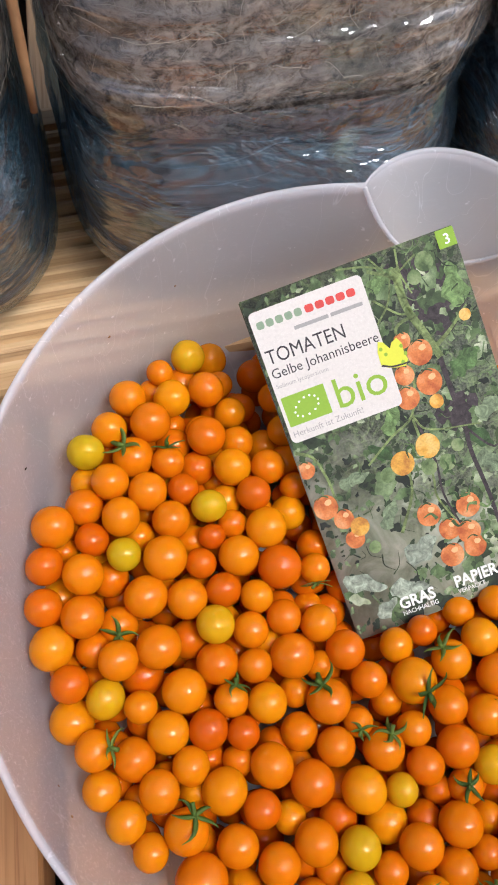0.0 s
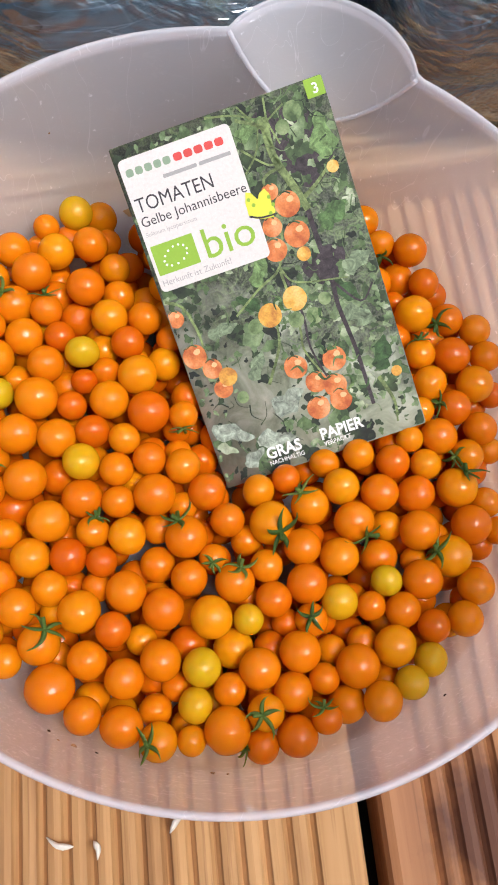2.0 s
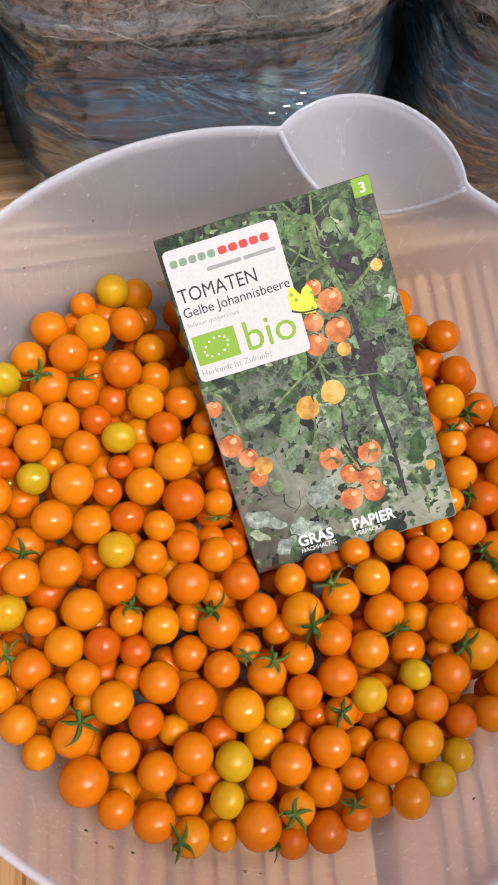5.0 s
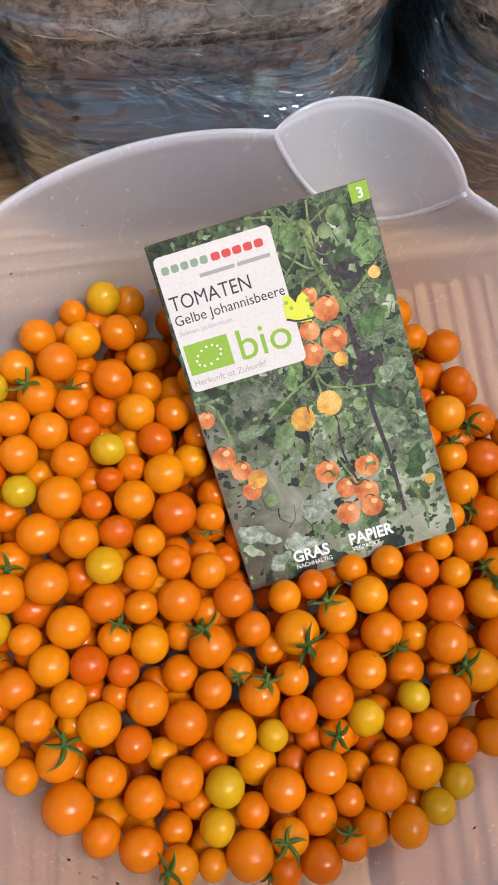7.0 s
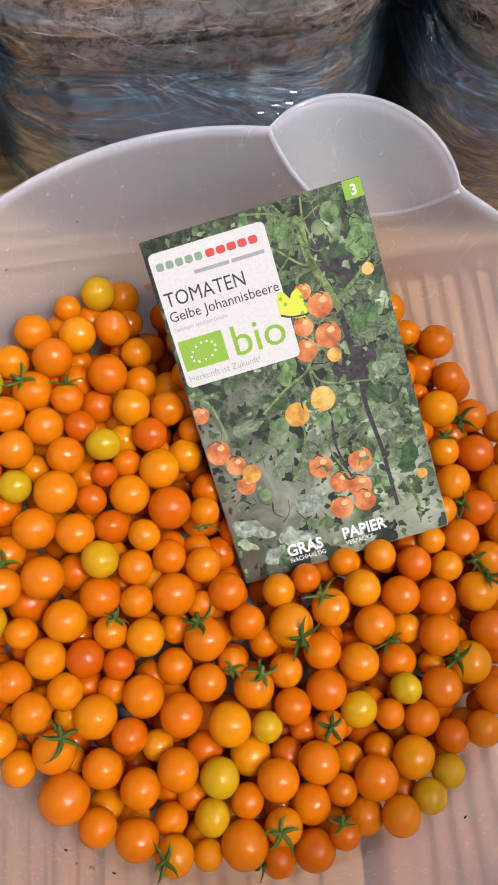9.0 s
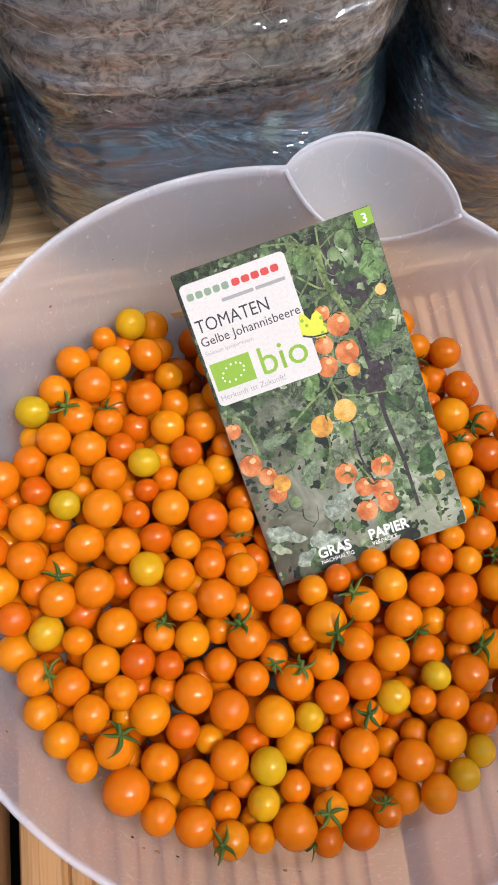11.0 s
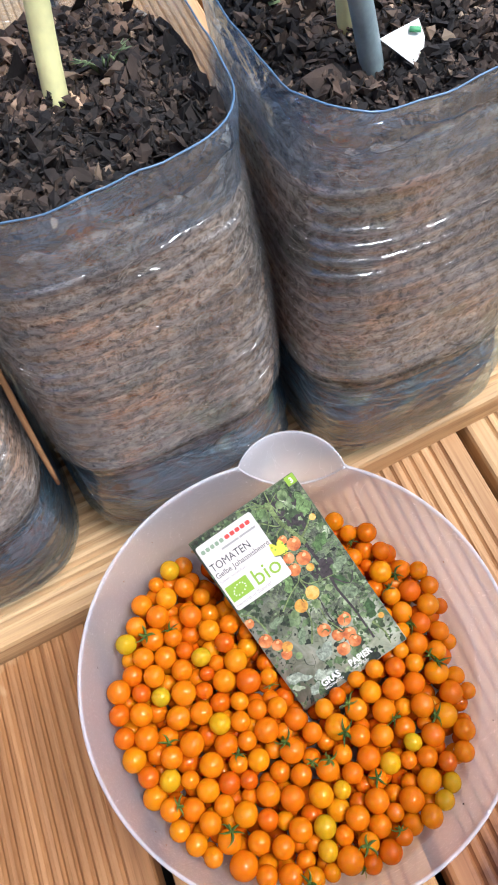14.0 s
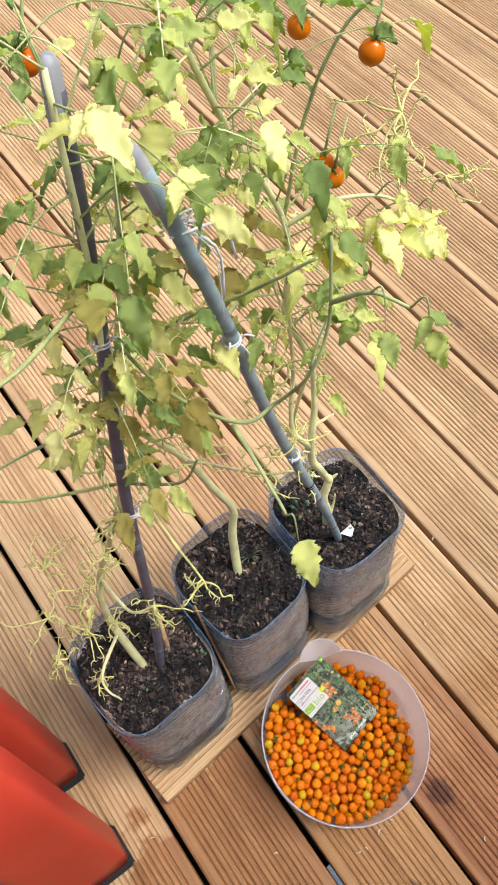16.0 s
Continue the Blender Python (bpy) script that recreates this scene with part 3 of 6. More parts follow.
        mm = Matrix.Translation((px, py, h + r2.uniform(-0.001, 0.0018))) @ Euler((r2.uniform(-1.1, 1.1), r2.uniform(-1.1, 1.1), r2.uniform(0, 6.3))).to_matrix().to_4x4()
        k = len(vv)
        sx, sy, sz = s * r2.uniform(0.8, 1.7), s * r2.uniform(0.45, 1.0), s * thin
        for cx, cy, cz in ((1, 0, 0), (0.35, 0.9, 0), (-0.6, 0.75, 0), (-1, -0.1, 0), (-0.4, -0.9, 0), (0.6, -0.8, 0), (0.2, 0.1, 1), (-0.1, -0.1, -1)):
            vv.append(mm @ Vector(((cx + r2.uniform(-0.35, 0.35)) * sx, (cy + r2.uniform(-0.35, 0.35)) * sy, (cz + r2.uniform(-0.4, 0.4)) * sz)))
        for m in range(6):
            ff += [(k + m, k + (m + 1) % 6, k + 6), (k + (m + 1) % 6, k + m, k + 7)]
    mulch = put("bark_mulch", mesh_from("bark_mulch", vv, ff), CHIP, pot, "loose dark crumbs and bark", smooth=False)
    mulch["kind"] = "stuff"
    # the soft bottle narrows towards its cut rim and is dented
    for piece in pot.children:
        me = piece.data
        co = np.empty(len(me.vertices) * 3)
        me.vertices.foreach_get("co", co)
        co = co.reshape(-1, 3)
        q = np.clip((co[:, 2] - 0.09) / (POT_H - 0.09), 0, 1)
        q = q * q * (3 - 2 * q)
        t = np.arctan2(co[:, 1], co[:, 0])
        dent = 0.010 * np.sin(2 * t + seed) * np.sin(co[:, 2] * 26 + seed) + 0.007 * np.sin(5 * t + 2 * seed + co[:, 2] * 34) * q + 0.009 * np.sin(3 * t + seed * 1.7) * q
        k = 1 - narrow * q + dent * np.clip(co[:, 2] / 0.06, 0, 1)
        co[:, 0] = co[:, 0] * k - 0.5 * narrow * w * 0.9 * q
        belly = np.exp(-((co[:, 2] - 0.045) / 0.050) ** 2) * np.clip(co[:, 2] / 0.02, 0, 1)
        co[:, 1] = co[:, 1] * (k + 0.10 * belly) - 0.004 * belly
        me.vertices.foreach_set("co", co.ravel())
        me.update()
    return pot


pots = []
for x, y, yaw, w, d, seed, narrow in ((0.100, 0.170, 2.0, 0.150, 0.160, 1.3, 0.045), (-0.053, 0.174, 5.0, 0.150, 0.158, 4.1, 0.065), (-0.208, 0.156, 4.0, 0.152, 0.158, 7.7, 0.05)):
    pots.append(make_pot(x, y, yaw, w, d, seed, narrow))
for pot, text in zip(pots, ("cut clear bottle pot of soil with a white tag",
                            "cut clear bottle pot of soil between two others on the plank",
                            "cut clear bottle pot of soil with a wooden stick")):
    tagged(pot, text, "plant pot", group="bottle pots on the plank")
SOIL_Z = TOP + SOIL_H + 0.001


# ---- milky bowl ----
RIM_R, BASE_R, BOWL_H = 0.1152, 0.1080, 0.0935
NORMAL = Vector((0.0273, -0.0511, 1)).normalized()
RIM_C = Vector((-0.0359, -0.0410, 0.0987))
BOWL_M = Matrix.Translation(RIM_C - BOWL_H * NORMAL) @ Vector((0, 0, 1)).rotation_difference(NORMAL).to_matrix().to_4x4()


def bowl_radius(z):
    """Inner radius of the plain bowl at height z."""
    if z < 0.022:
        k = z / 0.022
        return BASE_R - 0.016 + 0.016 * math.sqrt(max(0.0, 1 - (1 - k) ** 2)) + 0.004 * k
    return BASE_R + 0.004 + (RIM_R - BASE_R - 0.004) * (z - 0.022) / (BOWL_H - 0.022)


SPOUT_A, SPOUT_D = math.atan2(0.103, 0.039), 0.1015


def spouted(z, t, extra=0.0):
    r = bowl_radius(min(z, BOWL_H)) + extra
    k = (z - 0.050) / (BOWL_H - 0.050)
    if k > 0:
        rs = 0.0327 * k ** 0.5 + extra
        d = SPOUT_D - 0.006 * (1 - k)
        phi = t - SPOUT_A
        s = rs * rs - (d * math.sin(phi)) ** 2
        if math.cos(phi) > 0 and s > 0:
            r = max(r, d * math.cos(phi) + math.sqrt(s))
    return r


bowl = empty("bowl", BOWL_M)
NB = 288
zs = [0.0, 0.0015, 0.004, 0.008, 0.013, 0.018, 0.024] + [0.024 + (BOWL_H - 0.024) * i / 22 for i in range(1, 23)]
verts, faces = [], []
angles = [2 * math.pi * i / NB for i in range(NB)]
loops = [[(0.55 * (BASE_R - 0.016) * math.cos(t), 0.55 * (BASE_R - 0.016) * math.sin(t), 0.0) for t in angles]]
for z in zs:
    loops.append([(spouted(z, t) * math.cos(t), spouted(z, t) * math.sin(t), z) for t in angles])
v, f = loft(loops, cap_bottom=True)
bm = bm_from(v, f)
wall = part("wall", bm, BOWL, bowl, "translucent milky plastic wall and floor with a round pouring lip")
# thickened lip along the rim
lip = []
for dx, dz in ((0.0, -0.003), (-0.0002, 0.0), (0.0002, 0.0007), (0.0008, 0.0009), (0.0014, 0.0007), (0.0018, -0.0003), (0.0018, -0.0030), (0.0013, -0.0032), (0.0008, -0.0024)):
    lip.append([((spouted(BOWL_H, t) + dx) * math.cos(t), (spouted(BOWL_H, t) + dx) * math.sin(t), BOWL_H + dz) for t in angles])
v, f = loft(lip)
part("lip", bm_from(v, f), BOWL_LIP, bowl, "thick rounded whitish lip")
# the bead where the pouring lip springs from the wall
arc = []
for i in range(1, 40):
    z = 0.050 + (BOWL_H - 0.050) * (i / 39) ** 1.6
    best = min((abs(spouted(z, SPOUT_A + a / 400) - bowl_radius(z)) if spouted(z, SPOUT_A + a / 400) > bowl_radius(z) + 1e-5 else 9, a / 400) for a in range(0, 200))
    arc.append((best[1], z))
bead = [(SPOUT_A - a, z) for a, z in reversed(arc)] + [(SPOUT_A + a, z) for a, z in arc]
v, f = tube([Vector((bowl_radius(z) * math.cos(t), bowl_radius(z) * math.sin(t), z)) for t, z in bead], 0.0008, 6)
put("bead", mesh_from("bead", v, f), BOWL, bowl, "moulded edge round the pouring lip")
tagged(bowl, "round milky translucent plastic bowl with pouring lip, full of tomatoes", "bowl")


# ---- tomatoes: dropped into the bowl one by one ----
PK_C = Vector((-0.0168, 0.0053, 0.0566))
PK_U = Vector((0.9653, 0.1772, 0.1916)).normalized()
PK_N = PK_U.cross(Vector((-0.2492, 0.8441, 0.4747))).normalized()
PK_V = PK_N.cross(PK_U)
PK_W, PK_H = 0.080, 0.127
PACKET_M = Matrix.Translation(PK_C) @ Matrix((PK_U, PK_V, PK_N)).transposed().to_4x4() @ Matrix.Diagonal((0.949, 0.983, 1, 1))
PK_IN = PACKET_M.inverted() @ BOWL_M

# the tomatoes that lie open to view: place on the deck's plan and radius, in millimetres; the stalked ones also with the way their calyx leans
BEHIND = [(-97, 47, 4.8), (-94, 36, 6.6), (-81, 39, 6.6), (-84, 19, 6.9), (-75, 7, 6.6), (-63, 7, 6.1), (-68, -15, 7.1), (-92, -24, 5.3), (-78, -23, 6.9),
          (-63, -29, 7.5), (-97, -35, 6.8), (-73, -36, 5.7), (-65, -45, 5.9), (-77, -48, 6.0), (-53, -49, 6.3), (-2, -50, 5.6), (10, -49, 5.6)]
FRONT_A = [(-65, -58, 7.4), (-88, -56, 7.1), (-78, -58, 5.8), (-75, -71, 6.5), (-54, -87, 6.2), (-76, -90, 7.1), (-92, -95, 7.2), (-64, -97, 7.1), (-81, -102, 5.9),
           (-90, -111, 6.5), (-66, -113, 6.9), (-78, -118, 6.5), (-92, -128, 6.0), (-79, -133, 6.9), (-58, -137, 4.8)]
FRONT_B = [(-46, -58, 6.6), (-40, -68, 6.0), (-48, -102, 7.3), (-27, -60, 5.9), (-17, -55, 5.3), (2, -60, 6.5), (-16, -84, 6.5), (-2, -85, 6.8), (-28, -86, 5.7),
           (-16, -93, 6.9), (-25, -97, 6.2), (4, -101, 5.1), (-19, -113, 6.9), (-34, -120, 6.8), (-44, -125, 5.6), (-25, -128, 6.5), (-14, -125, 5.1), (-1, -123, 7.2),
           (-8, -135, 6.5), (4, -136, 6.5), (-44, -138, 7.5), (-23, -141, 6.6)]
LEFT_SIDE = [(-109, 37, 6.5), (-102, 26, 7.1), (-105, 1, 6.7), (-100, -10, 6.5), (-103, -23, 7.4), (-110, -32, 7.3), (-108, -50, 7.3), (-101, -65, 7.2), (-109, -75, 6.8),
             (-103, -85, 6.1), (-112, -90, 6.5), (-104, -120, 8.0), (-117, 25, 6.2), (-118, 3, 6.4), (-116, -4, 6.7), (-129, -2, 6.3), (-136, -6, 7.0), (-140, -20, 6.3),
             (-131, -24, 6.9), (-142, -34, 6.2), (-133, -38, 7.0), (-140, -47, 7.3), (-120, -51, 6.6), (-138, -59, 6.1), (-138, -69, 7.1), (-115, -68, 5.4), (-132, -87, 6.1),
             (-117, -82, 6.7), (-123, -99, 6.2), (-117, -108, 5.6)]
RED_ONES = [(-93, 1, 5.6), (-70, -3, 6.0), (-85, -15, 4.7), (-84, -35, 6.2), (-94, -76, 6.4), (-84, -79, 5.3), (-125, -12, 5.8)]
RIGHT_SIDE = [(17, -62, 6.8), (23, -53, 6.2), (33, -54, 5.6), (31, -47, 4.9), (29, -66, 6.8), (28, -77, 7.1), (46, -78, 7.1), (26, -96, 6.9), (17, -106, 6.3),
              (38, -109, 6.1), (42, -98, 6.4), (13, -114, 7.1), (27, -113, 5.7), (27, 48, 6.2), (41, 31, 6.5), (45, 17, 6.0), (40, 4, 7.2), (60, -4, 5.9),
              (52, -14, 6.9), (62, -15, 5.9), (41, -25, 6.6), (36, -34, 5.1), (57, -25, 6.9), (42, -45, 6.7), (56, -42, 6.2)]
STALKED_BACK = [(-109, 14, 7.2, -0.4, 0.3), (32, 35, 5.7, -0.1, -1.0), (53, 0, 6.2, -0.8, -0.4), (39, -13, 5.8, -0.1, 0.7), (49, -34, 6.6, -0.9, 0.2), (48, -51, 6.1, -0.9, -0.1), (-99, 10, 5.7, -0.0, 0.7), (-54, -30, 5.2, -0.1, -1.0), (-120, -39, 6.3, 0.0, -0.6)]
STALKED_FRONT = [(-87, -69, 5.7, 0.3, 0.7), (-54, -74, 7.3, -0.3, 0.7), (-47, -81, 4.8, -0.1, -0.5), (-106, -105, 6.9, 0.4, 0.6), (-67, -138, 6.2, -0.5, -0.1), (-10, -66, 6.7, -0.5, 0.6), (-23, -72, 7.6, 0.3, -0.6), (45, -64, 7.4, 0.3, 0.6), (5, -73, 7.2, 0.5, -0.8),
                 (38, -90, 7.4, -0.8, 0.2), (-39, -90, 6.8, 0.3, 0.6), (-35, -143, 5.7, -0.9, -0.0), (-16, -138, 5.0, -0.2, 0.7), (-31, -136, 5.9, -0.3, -0.1), (-13, -104, 5.7, -0.1, 0.1), (-132, -78, 6.4, 0.8, 0.0)]
SUNK_ONES = [(-73, 31, 5.7), (-95, 20, 6.2), (-88, 13, 6.1), (-72, 19, 6.0), (-79, -2, 5.7), (-58, -9, 6.1), (-97, -47, 6.7), (-64, -68, 5.5), (-65, -81, 6.2),
             (-61, -122, 5.0), (-69, -129, 5.5), (-57, -109, 6.0), (-72, -106, 5.2), (-110, -98, 5.0), (18, -75, 5.6), (13, -86, 6.7), (-42, -111, 6.8), (-29, -113, 5.6),
             (8, -128, 6.5), (-8, -116, 5.3), (3, -114, 5.3), (-33, -128, 5.2), (38, 24, 6.6), (34, 12, 4.3), (-126, 10, 5.5), (-136, -14, 4.7), (-122, -24, 6.3),
             (-114, -55, 7.1), (-111, -11, 5.4)]
YELLOW_ONES = [(-86, 53, 6.3), (-87, -5, 6.1), (-88, -44, 6.4), (-53, -118, 6.4), (-55, -131, 5.9), (-6, -101, 6.2), (12, -96, 5.4), (-34, -102, 5.2), (23, -122, 5.8),
               (18, -130, 5.7), (-125, 17, 6.4), (-116, -19, 5.7), (-125, -63, 6.5)]


def heap_height(x, y):
    """Height of the centres of the topmost tomatoes: the heap rises towards the back."""
    back = 1 / (1 + math.exp(-(y + 0.035) / 0.018))
    return 0.0272 + 0.0100 * back - 0.0476 * x * back - 0.0281 * x + 0.0063 * y


balls, kinds, leans = [], [], []       # x, y, z, r in the bowl's own frame
TO_BOWL = BOWL_M.inverted()
for group, kind, sunk in ((YELLOW_ONES, "yellow", 0), (RED_ONES, "red", 0), (SUNK_ONES, "plain", 0.0045), (LEFT_SIDE, "plain", 0), (RIGHT_SIDE, "plain", 0),
                          (BEHIND, "plain", 0), (FRONT_A, "plain", 0), (FRONT_B, "plain", 0), (STALKED_BACK, "stalked", 0), (STALKED_FRONT, "stalked", 0)):
    for x, y, r, *lean in group:
        x, y = x / 1000, y / 1000
        p = TO_BOWL @ Vector((x, y, heap_height(x, y) - sunk))
        balls.append((p.x, p.y, p.z, r / 1000 * 1.02))
        kinds.append(kind)
        leans.append(lean)
B = np.array(balls)


def inside(b):
    """Keeps each ball within the wall, above the floor and below the packet."""
    for q in b:
        q[2] = max(q[2], q[3] + 0.0012)
        room = bowl_radius(q[2]) - q[3] - 0.0006
        far = math.hypot(q[0], q[1])
        if far > room:
            q[0], q[1] = q[0] * room / far, q[1] * room / far
        for _ in range(20):
            w = PK_IN @ Vector(q[:3])
            if abs(w.x) < PK_W / 2 + 0.4 * q[3] and abs(w.y) < PK_H / 2 + 0.4 * q[3] and w.z > -q[3] - 0.0010:
                q[2] -= 0.0008
            else:
                break


for _ in range(70):      # settle: balls that run into each other give way, mostly up and down
    D = B[:, None, :3] - B[None, :, :3]
    dist = np.linalg.norm(D, axis=2) + 1e-9
    want = (B[:, None, 3] + B[None, :, 3]) * 0.95
    push = np.clip(want - dist, 0, None) * (dist > 1e-6)
    B[:, :3] += 0.35 * (D / dist[:, :, None] * push[:, :, None]).sum(axis=1) * np.array((0.45, 0.45, 1.0))
    inside(B)
OPEN = len(B)
placed = [tuple(q) for q in B]


def in_heap(x, y):
    w = PK_IN @ Vector((x, y, 0.03))
    if abs(w.x) < PK_W / 2 and abs(w.y) < PK_H / 2 and w.y < 0.05:
        return True
    return bool((np.hypot(B[:, 0] - x, B[:, 1] - y) < 0.011).any())


# the rest of the heap, packed up against the underside of those
A = np.array(placed)
for _ in range(8500):
    t, q = rng.uniform(0, 2 * math.pi), math.sqrt(rng.random()) * 0.106
    x, y, r = q * math.cos(t), q * math.sin(t), rng.choice((0.0052, 0.0057, 0.0061, 0.0064, 0.0068))
    if not in_heap(x, y):
        continue
    w = BOWL_M @ Vector((x, y, 0.03))
    z = (TO_BOWL @ Vector((w.x, w.y, heap_height(w.x, w.y)))).z - 0.0022
    near = A[np.hypot(A[:, 0] - x, A[:, 1] - y) < 0.016]
    while z > r + 0.001:
        gap = np.linalg.norm(near[:, :3] - (x, y, z), axis=1) - 0.84 * (near[:, 3] + r) if len(near) else np.ones(1)
        under = PK_IN @ Vector((x, y, z))
        clear = under.z < -r - 0.001 or abs(under.x) > PK_W / 2 + r or abs(under.y) > PK_H / 2 + r
        if gap.min() > 0 and clear and q < bowl_radius(z) - r - 0.0006:
            placed.append((x, y, z, r))
            kinds.append("plain")
            leans.append([])
            A = np.vstack((A, placed[-1]))
            break
        z -= 0.0009
# the open ones and the highest of the rest are things of their own, the hidden remainder one mesh
rest = sorted(range(OPEN, len(placed)), key=lambda i: placed[i][2] - 0.05 * placed[i][1])
order = rest + list(range(OPEN))
buried = max(0, len(placed) - 320)
placed, kinds, leans = [placed[i] for i in order], [kinds[i] for i in order], [leans[i] for i in order]


def ball_mesh(name, seed):
    """A slightly uneven berry with a dimple at either end."""
    bm = bmesh.new()
    bmesh.ops.create_uvsphere(bm, u_segments=28, v_segments=18, radius=1.0)
    for v in bm.verts:
        p = v.co.copy()
        k = 1 + 0.028 * noise.noise(p * 1.1 + Vector((seed * 3.7, 0, 0)))
        k -= 0.05 * math.exp(-((p.z - 1) ** 2 + p.x ** 2 + p.y ** 2) / 0.02)
        v.co = Vector((p.x * k, p.y * k, p.z * k * (0.95 + 0.05 * math.sin(seed))))
    me = bpy.data.meshes.new(name)
    bm.to_mesh(me)
    bm.free()
    me.polygons.foreach_set("use_smooth", [True] * len(me.polygons))
    return me


def calyx_mesh(seed):
    """Five narrow curling sepals and a stub of stalk."""
    r3 = random.Random(seed)
    pieces = []
    for i in range(5):
        a = 2 * math.pi * i / 5 + r3.uniform(-0.25, 0.25)
        L, lift, side = r3.uniform(0.85, 1.35), r3.uniform(0.1, 0.9), r3.uniform(-0.6, 0.6)
        verts, faces = [], []
        for j in range(6):
            q = j / 5
            rad, z = 0.08 + L * q * (1 - 0.25 * lift * q), 1.0 - 0.42 * q * q + lift * q ** 1.6
            aa = a + side * q * q
            wv = 0.15 * (1 - q) ** 0.7 * (0.6 + 1.6 * q * (1 - q)) + 0.014
            c, s = math.cos(aa), math.sin(aa)
            for side_w, dz in ((-wv, 0), (0, 0.05 * (1 - q)), (wv, 0), (0, -0.05)):
                verts.append((rad * c - side_w * s, rad * s + side_w * c, z + dz))
        for j in range(5):
            for k in range(4):
                m = (k + 1) % 4
                faces.append((j * 4 + k, j * 4 + m, j * 4 + 4 + m, j * 4 + 4 + k))
        faces.append((20, 21, 22, 23))
        pieces.append((verts, faces))
    lean = (r3.uniform(-0.3, 0.3), r3.uniform(-0.3, 0.3))
    pieces.append(tube([(0, 0, 0.92), (lean[0] * 0.3, lean[1] * 0.3, 1.15), (lean[0], lean[1], 1.4)], [0.12, 0.09, 0.11], 6))
    return mesh_from("calyx", *merge(*pieces))


BALLS = {k: [ball_mesh("tomato", s + o) for s in range(4)] for k, o in (("plain", 0), ("yellow", 9), ("red", 17))}
for me in BALLS["plain"]:
    me.materials.append(ORANGE)
for me in BALLS["yellow"]:
    me.materials.append(YELLOW)
for me in BALLS["red"]:
    me.materials.append(DEEP)
SEPALS = [calyx_mesh(s) for s in range(5)]
for me in SEPALS:
    me.materials.append(CALYX)
    me.polygons.foreach_set("use_smooth", [True] * len(me.polygons))

# the lowest layer, hardly seen, is one mesh
pieces = []
src = BALLS["plain"][0]
sv, sf = [v.co.copy() for v in src.vertices], [tuple(p.vertices) for p in src.polygons]
for x, y, z, r in placed[:buried]:
    m = Euler((rng.uniform(0, 6.28), rng.uniform(0, 6.28), 0)).to_matrix()
    pieces.append(([m @ v * r + Vector((x, y, z)) for v in sv], sf))
under = put("tomatoes_beneath", mesh_from("tomatoes_beneath", *merge(*pieces)), ORANGE)
under.matrix_world = BOWL_M
tagged(under, "orange currant tomatoes in the lower layer of the heap", "tomatoes", kind="stuff")

for n, ((x, y, z, r), kind, lean) in enumerate(zip(placed[buried:], kinds[buried:], leans[buried:])):
    ob = new("tomato", BALLS[kind if kind in BALLS else "plain"][n % 4])
    turn = Euler((rng.uniform(0, 6.28), rng.uniform(0, 6.28), rng.uniform(0, 6.28))).to_quaternion()
    if lean:
        up = Vector((lean[0], lean[1], math.sqrt(max(0.02, 1 - lean[0] ** 2 - lean[1] ** 2)))).normalized()
        turn = Vector((0, 0, 1)).rotation_difference(up) @ Euler((0, 0, rng.uniform(0, 6.28))).to_quaternion()
    ob.matrix_world = BOWL_M @ Matrix.LocRotScale((x, y, z), turn, (r, r, r))
    text = {"plain": "small round glossy orange currant tomato in the bowl", "yellow": "small round yellow half-ripe currant tomato in the bowl",
            "red": "small deep reddish-orange currant tomato in the bowl", "stalked": "small orange currant tomato with its green calyx"}[kind]
    tagged(ob, text, "tomato", group="tomatoes in the bowl")
    if kind == "stalked":
        c = new("calyx", SEPALS[n % 5])
        c.parent = ob
        c["label"] = "green star-shaped calyx"


# ---- seed packet ----
def print_material():
    """The leafy photograph on the packet: dark hollows above, a pale soft blur below; coarse paper."""
    n = Nodes("leafy_print")
    v = n.coords(shift=False)
    a = n.noise(v, 70, 5, 0.62, 0.9)
    b = n.noise(v, 230, 5, 0.7, 1.6)
    fibre = n.noise(v, 1500, 2)
    dark = n.ramp(b, (0.36, (0.018, 0.020, 0.018)), (0.5, (0.055, 0.07, 0.04)), (0.62, (0.13, 0.18, 0.075)), (0.75, (0.30, 0.36, 0.20)))
    soft = n.ramp(a, (0.3, (0.15, 0.18, 0.115)), (0.5, (0.36, 0.40, 0.29)), (0.7, (0.62, 0.64, 0.53)))
    sep = n.tree.nodes.new("ShaderNodeSeparateXYZ")
    n.link(v, sep.inputs[0])
    low = n.maths("ADD", n.maths("MULTIPLY", sep.outputs["Y"], -14.0), n.maths("MULTIPLY", sep.outputs["X"], -9.0))
    c = n.mix(n.ramp(n.maths("ADD", low, a), (0.58, (0, 0, 0)), (0.95, (0.85,) * 3)), dark, soft)
    c = n.mix(n.ramp(fibre, (0.4, (0, 0, 0)), (0.8, (0.3,) * 3)), c, (0.34, 0.36, 0.28))
    return n.done(n.principled(c, 0.75, n.bump(fibre, 0.25, 0.0003)))


